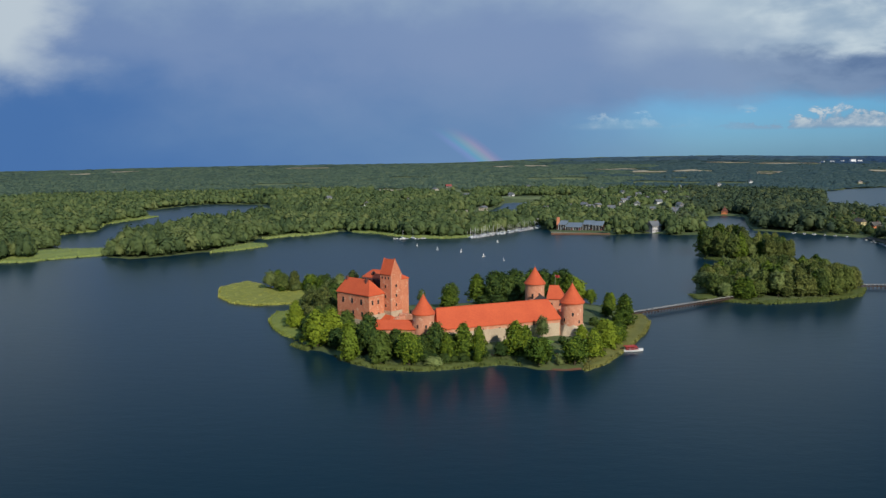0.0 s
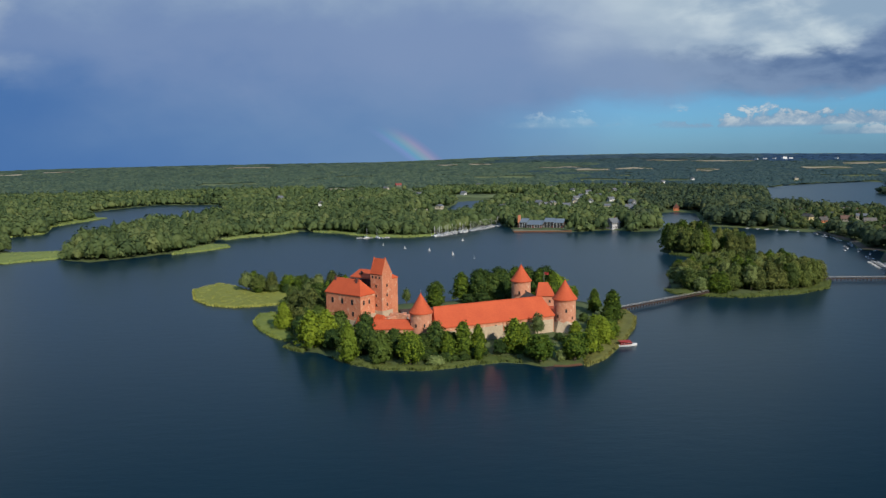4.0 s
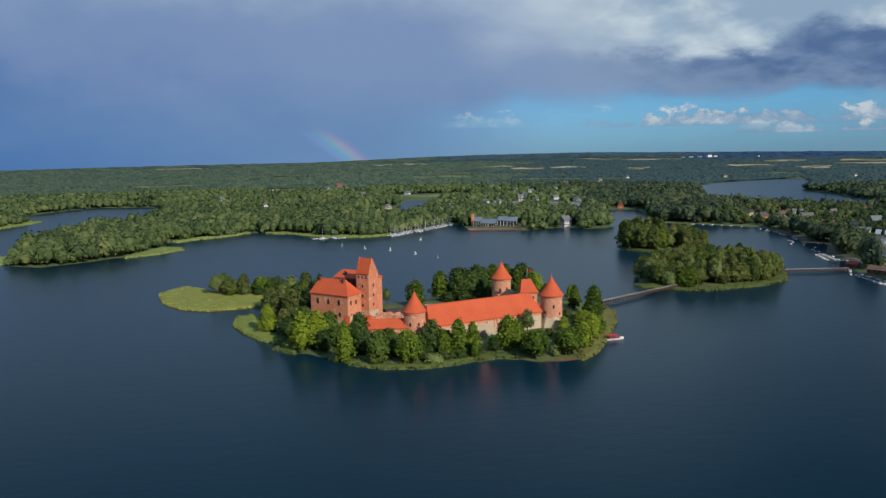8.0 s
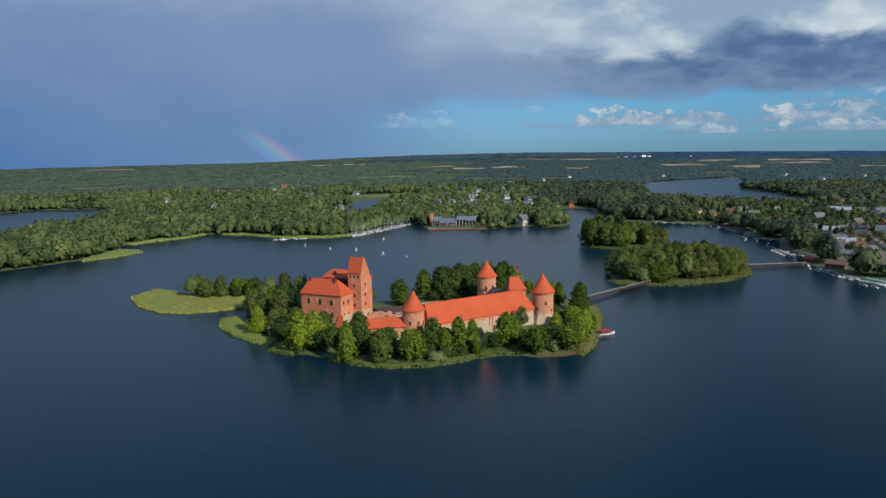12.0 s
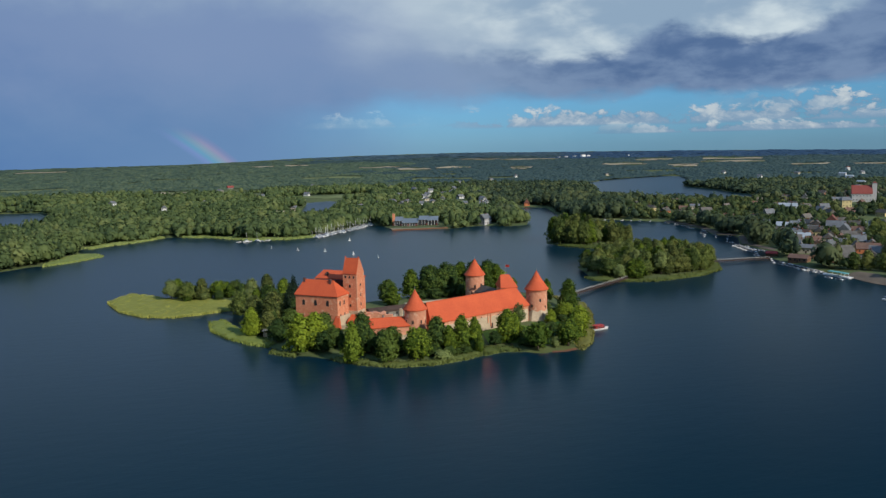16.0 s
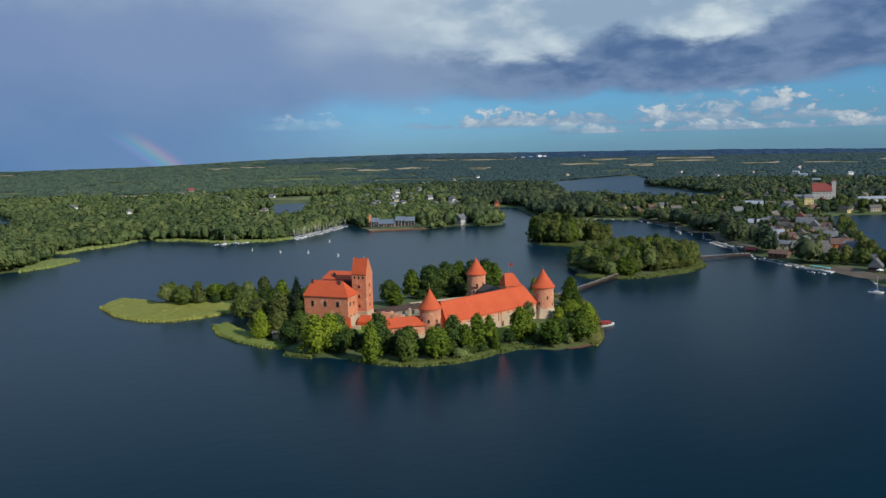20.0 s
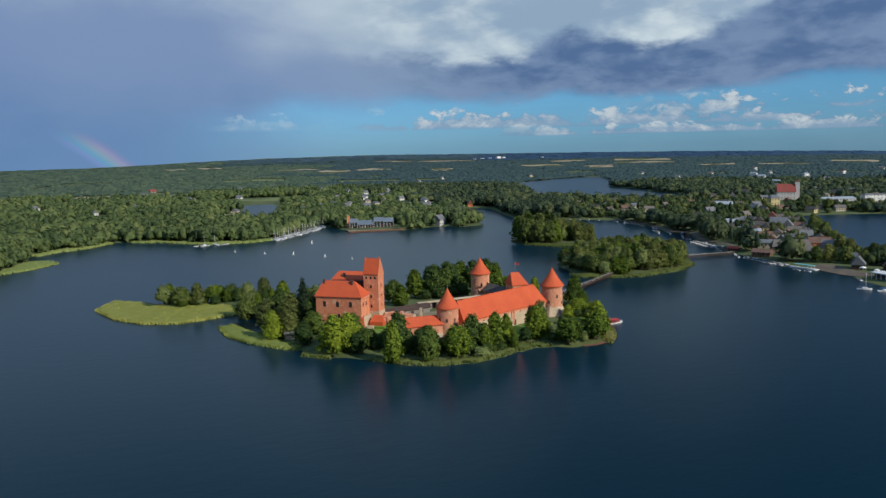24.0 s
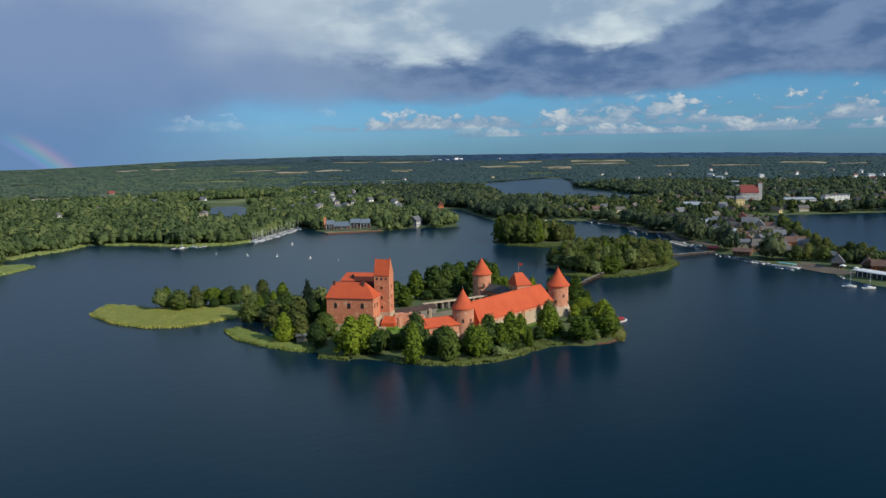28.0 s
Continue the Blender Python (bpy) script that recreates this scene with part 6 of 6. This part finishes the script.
def sheet(name, corners, mat, label, category):
    """A thin surface lying on the ground inside a closed line."""
    bm = bmesh.new()
    bm.faces.new([bm.verts.new((x, y, 0)) for x, y in corners])
    bmesh.ops.triangulate(bm, faces=bm.faces[:])
    bmesh.ops.subdivide_edges(bm, edges=bm.edges[:], cuts=5, use_grid_fill=True)
    co = np.array([v.co[:2] for v in bm.verts])
    for v, z in zip(bm.verts, ground_z(co)):
        v.co.z = max(z, 0.1) + 0.2
    return tagged(part(name, bm, mat), label, category, kind="structure")


def build_town():
    rng = random.Random(17)
    walls, roofs = [CREAM, GREYWOOD, YELLOW, ORANGE, GREYWOOD, CREAM], [GREYROOF, BROWNROOF, PLANK, GREYROOF, SHINGLE, BROWNROOF]
    words = {"cream_render": "cream", "white_paint": "white", "yellow_render": "yellow", "orange_boards": "orange timber", "weathered_planks": "grey timber"}
    tops = {"grey_sheet_roof": "grey", "brown_roof": "brown", "old_red_roof": "dull red", "pale_metal_roof": "pale metal", "grey_brown_planks": "grey-brown", "dark_shingles": "dark shingle"}
    models = []
    for k in range(7):
        w, r = walls[k % 6], roofs[(k * 5 + k // 3) % 6]
        models.append(house("town_house", *HOUSES[k], rng.uniform(0, 180), rng.uniform(8.5, 12.5), rng.uniform(6.5, 8.5), rng.choice([3.0, 4.4]), rng.choice([6.8, 7.8]), w, r,
                            f"small {words[w.name]} house with a {tops[r.name]} roof among trees", 1, 0.0, 4, True, "houses of the town"))
    for x, y in HOUSES[7:]:
        copy_thing(rng.choice(models), pose(x, y, ground_at(x, y), 0, 0, rng.uniform(0, 180)))
    for i, (x, y) in enumerate(QUARTER):
        copy_thing(models[(i * 3 + i // 4) % 7], pose(x, y, ground_at(x, y), 0, 0, rng.choice([-48, 42, -40, 50]) + rng.uniform(-8, 8)) @ Matrix.Scale(rng.uniform(0.85, 1.1), 4))
    # flats at the far end of the town
    flats = [house("apartment_house", *BLOCKS[k], 20.0 + 50 * k, 15 - 2 * k, 8, 8.0 + k, 10.5 + k, w, r, f"{c} among dark trees", 3, 1.0, 3, False, "flats of the far town")
             for k, (w, r, c) in enumerate(((WHITE, PALEROOF, "white block of flats with a pale roof"), (CREAM, GREYROOF, "cream block of flats with a grey roof"), (WHITE, OLDTILE, "white block of flats with a dull red roof")))]
    for x, y in BLOCKS[3:]:
        copy_thing(rng.choice(flats), pose(x, y, ground_at(x, y), 0, 0, rng.uniform(0, 180)))
    # houses scattered through the woods beyond the marina
    white = house("village_house", *VILLAGE[0], 40.0, 10, 7.5, 3.6, 7.2, WHITE, GREYROOF, "small white house with a grey roof among trees", 1, 0.0, 3, True, "houses in the woods")
    for x, y in VILLAGE[1:]:
        copy_thing(rng.choice([white, white, white, models[0]]), pose(x, y, ground_at(x, y), 0, 0, rng.uniform(0, 180)))
    house("farmhouse", 14, 1499, 20.0, 14, 9, 3.0, 7, GREYWOOD, CHURCHTILE, "large farmhouse with a red tile roof in a clearing", 1, 0.0, 6)
    # church walls take a greyed white that paints in the shade on them
    church = house("church", 759, 480, -40.0, 24, 13, 11, 22, PALEWALL, CHURCHTILE, "large white church with a red roof", 2, 0.0, 6, False)
    part("bell_tower", boxes((12.0, 17.5, -2.8, 2.8, -2, 25)), PALEWALL, church, "square white bell tower")
    part("tower_roof", hip_roof(11.6, 17.9, -3.2, 3.2, 25, 27.5, 3.0, 3.0), OLDTILE, church)
    house("white_hall", 588, 422, -48.0, 20, 9, 5, 8.5, WHITE, PALEROOF, "long white house with a pale roof", 2, 0.0, 5)
    house("yellow_house", 686, 434, -20.0, 12, 10, 9, 13, YELLOW, GREYROOF, "tall yellow house with a grey roof", 2, 2.0, 3)
    house("school", 780, 414, -24.0, 46, 12, 6, 8.5, PALEWALL, PALEROOF, "long low building with a pale flat-pitched roof", 2, 2.0, 10, False)
    house("apartment_block", 799, 371, -24.0, 34, 12, 14, 15, WHITE, GREYROOF, "white apartment block by the town lake", 4, 3.0, 7, False)
    house("boat_hall", 350, 108, -38.0, 28, 13, 4.2, 9.2, BROWNWALL, PLANK, "large brown timber hall with a grey-brown roof near the shore", 1, 2.0, 6, False)
    house("boat_hall", 338, 88, -46.0, 17, 11, 3.6, 8.0, BROWNWALL, PLANK, "brown timber hall with a weathered roof near the shore", 1, 1.5, 4, False)
    house("shore_cafe", 316, 104, -62.0, 13, 8, 3.2, 5.6, BROWNWALL, BROWNROOF, "low brown timber cafe at the water's edge", 1, 0.0, 4, False)
    house("gabled_house", 478, 236, -50.0, 16, 9, 5.0, 11.0, GREYWOOD, GREYROOF, "grey house with a steep grey roof", 2, 0.0, 4)
    house("gabled_house", 470, 218, 38.0, 13, 9, 5.0, 10.5, CREAM, GREYROOF, "cream house with a steep grey gable roof", 2, 0.0, 3)
    house("blue_house", 400, 195, -44.0, 15, 9, 3.6, 7.4, WHITE, PALEROOF, "white house with a blue-grey metal roof", 1, 0.0, 4)
    house("white_house", 452, 274, -48.0, 13, 9, 3.8, 7.4, WHITE, PALEROOF, "white house with a pale roof", 1, 0.0, 4)
    house("orange_house", 512, 276, 40.0, 10, 9, 7, 12, ORANGE, OLDTILE, "orange house with a steep red roof", 2, 0.0, 3)
    house("grey_house", 337, 72, -55.0, 14, 9, 3.4, 7.0, GREYWOOD, PLANK, "grey timber house with a weathered roof", 1, 0.0, 4)
    house("brown_house", 390, 115, -40.0, 16, 9, 4.0, 8.2, ORANGE, BROWNROOF, "orange timber house with a brown roof", 1, 0.0, 4)
    house("brown_house", 376, 138, 30.0, 14, 9, 4.0, 8.4, GREYWOOD, GREYROOF, "grey timber house with a dark roof", 1, 0.0, 4)
    house("low_house", 465, 183, -46.0, 13, 8, 3.4, 5.6, CREAM, PALEROOF, "low cream house with a pale roof", 1, 0.0, 4, False)
    house("low_house", 535, 264, -46.0, 11, 8, 3.4, 6.4, WHITE, GREYROOF, "small white house with a grey roof", 1, 0.0, 3)
    house("timber_house", 381, 716, 70.0, 8, 7.5, 4, 9.5, ORANGE, OLDTILE, "orange timber house with a dull red roof at the inlet", 1, 0.0, 3)
    house("dark_house", 318, 24, 36.0, 11, 8, 3.4, 8.6, DARKWOOD, GREYROOF, "dark timber restaurant with a steep grey roof", 1, 0.0, 3)
    house("dark_house", 324, 6, 36.0, 10, 7, 3.2, 8.0, DARKWOOD, BROWNROOF, "dark timber house with a steep brown roof", 1, 0.0, 3)
    house("brick_house", 323, -4, -60.0, 11, 8, 3.6, 7.4, ORANGE, BROWNROOF, "orange brick annexe with a brown roof", 1, 0.0, 4)
    tent = thing("market_tent", (312, 16, ground_at(312, 16)), 0, "small white canvas tent on the promenade", "tent", "tents on the promenade")
    part("canopy", hip_roof(-1.6, 1.6, -1.6, 1.6, 2.2, 3.2, 1.6, 1.6, 0.3), CANVAS, tent, "white canvas canopy")
    for x in (-1.5, 1.4):
        for y in (-1.5, 1.4):
            part("post", boxes((x, x + 0.1, y, y + 0.1, -0.3, 2.2)), METAL, tent)
    for x, y in ((309, 4),):
        copy_thing(tent, pose(x, y, ground_at(x, y), 0, 0, 20))
    kiosk = thing("kiosk", (323, 140, ground_at(323, 140)), -50.0, "red-roofed wooden kiosk at the end of the footbridge", "kiosk")
    part("wall", boxes((-4, 4, -2, 2, -1, 2.5)), BROWNWALL, kiosk)
    part("roof", hip_roof(-4.6, 4.6, -2.6, 2.6, 2.5, 4.2, 1.0, 1.0), REDCANVAS, kiosk, "red roof")
    part("counter", boxes((-3, 3, -2.3, -2.0, 0.9, 1.1)), PLANK, kiosk)
    sheet("promenade", ((302, 50), (316, 50), (318, 38), (310, 26), (307, 10), (300, -4), (296, 2), (294, 18), (297, 34)), PROMENADE, "bare brown promenade along the town shore", "promenade")
    sheet("strand_path", ((413, 418), (420, 416), (416, 376), (408, 334), (388, 286), (397, 262), (360, 212), (352, 168), (346, 166), (354, 213), (391, 264), (381, 285), (402, 334), (410, 377)), PROMENADE, "sandy strip along the town shore", "path")
    # pavilion at the shore: white flat roof on posts over a dark glass front
    pav = thing("pavilion", (295, -20, ground_at(295, -20)), 84.0, "lakeside pavilion with a flat white roof on posts", "building")
    part("glass_front", boxes((-13, 13, -3.5, 3.5, -1, 3.2)), GLASS, pav, "dark glass walls")
    part("roof", rounded(boxes((-15, 15, -5.2, 5.2, 3.2, 3.8)), 0.1), WHITE, pav, "flat white roof")
    for i in range(9):
        part("post", boxes((-14 + i * 3.5, -13.7 + i * 3.5, 4.6, 4.9, -1.5, 3.2)), WHITE, pav)
    # marina club: two storeys of glass under pale roofs, brick stack at one end
    club = thing("marina_club", (153, 508, ground_at(153, 508)), -22.0, "long lakeside clubhouse with pale roofs and glass fronts", "building")
    for x0, x1, top, out in ((-25.5, -17.2, 7.6, 0.0), (-17.0, -8.6, 5.6, -3.0), (-8.2, 0.2, 5.6, -3.0), (1.2, 11.8, 8.4, 1.5), (12.2, 22.8, 7.8, 0.5)):
        wing = part("wing", boxes((x0, x1, out - 5, 6, -1.5, top - 2.2)), DARKWOOD, club, "dark timber wing")
        bm = bmesh.new()
        a = [bm.verts.new((x, y, z)) for z_up in (0.0, 0.35) for x, y, z in ((x0 - 0.3, out - 6.2, top - 2.4 + z_up), (x1 + 0.3, out - 6.2, top - 2.4 + z_up), (x1 + 0.3, 6.4, top + 1.2 + z_up), (x0 - 0.3, 6.4, top + 1.2 + z_up))]
        for f in ((3, 2, 1, 0), (4, 5, 6, 7), (0, 1, 5, 4), (1, 2, 6, 5), (2, 3, 7, 6), (3, 0, 4, 7)):
            bm.faces.new([a[i] for i in f])
        part("roof", bm, BLUEROOF, wing, "blue-grey sloping metal roof")
        for k in range(3):
            x = x0 + 0.5 + k * (x1 - x0 - 1) / 3
            part("window", boxes((x, x + 2.0, out - 5.1, out - 4.9, 0.4, top - 3.2)), GLASS, wing)
        for k in range(4):
            x = x0 + k * (x1 - x0 - 0.35) / 3
            part("post", boxes((x, x + 0.25, out - 6.0, out - 5.7, -1.0, top - 2.4)), WHITE, wing, "white post")
        part("door", boxes((x1 - 2.2, x1 - 0.8, out - 5.15, out - 4.95, -0.5, 1.9)), CHURCHTILE, wing, "red door")
    part("chimney", boxes((-28.5, -26, -2, 2, -1.5, 13)), BRICK, club, "tall red brick stack")
    quay = thing("quay", (142, 478, 0), -5.0, "low brown stone quay in front of the clubhouse", "quay")
    part("wall", boxes((-27, 34, -4.5, 14, -3, 1.2)), GRAVEL, quay)
    part("edge", boxes((-27.3, 34.3, -4.9, -4.5, -3, 1.4)), SOIL, quay)
    house("shore_house", 225, 487, 30.0, 12, 10, 6.5, 11.5, PALEWALL, GREYROOF, "pale house with a steep grey roof on the shore", 2, 0.0, 4)
    # far white blocks on the horizon
    for x, y, s in ((1690, 3222, 0.18), (1722, 3200, 0.3), (1772, 3215, 0.22), (1806, 3190, 0.75), (1846, 3205, 0.25), (1990, 3080, 0.2)):
        z = ground_at(x, y)
        t = thing("far_block", (x, y, z), rng.uniform(0, 90), "white block building far off on the horizon", "building", "far white buildings")
        part("wall", boxes((-14 * s, 14 * s, -8, 8, -2, 6 + 8 * s)), WHITE, t)
        part("roof", boxes((-14.4 * s, 14.4 * s, -8.4, 8.4, 6 + 8 * s, 7 + 8 * s)), GREYROOF, t)
    # pontoon with a turquoise roof, and the paved strand
    p = thing("pontoon", (297, 50, 0), 94.0, "floating pontoon with a pale turquoise roof", "pontoon")
    part("float", boxes((-11, 11, -2.2, 2.2, -0.5, 0.6)), WHITE, p)
    part("roof", boxes((-8, 6, -1.9, 1.9, 2.6, 2.9)), TEAL, p, "turquoise roof")
    for x in (-7.5, -2, 5):
        for y in (-1.7, 1.7):
            part("post", boxes((x, x + 0.15, y - 0.08, y + 0.08, 0.6, 2.6)), WHITE, p)


build_town()
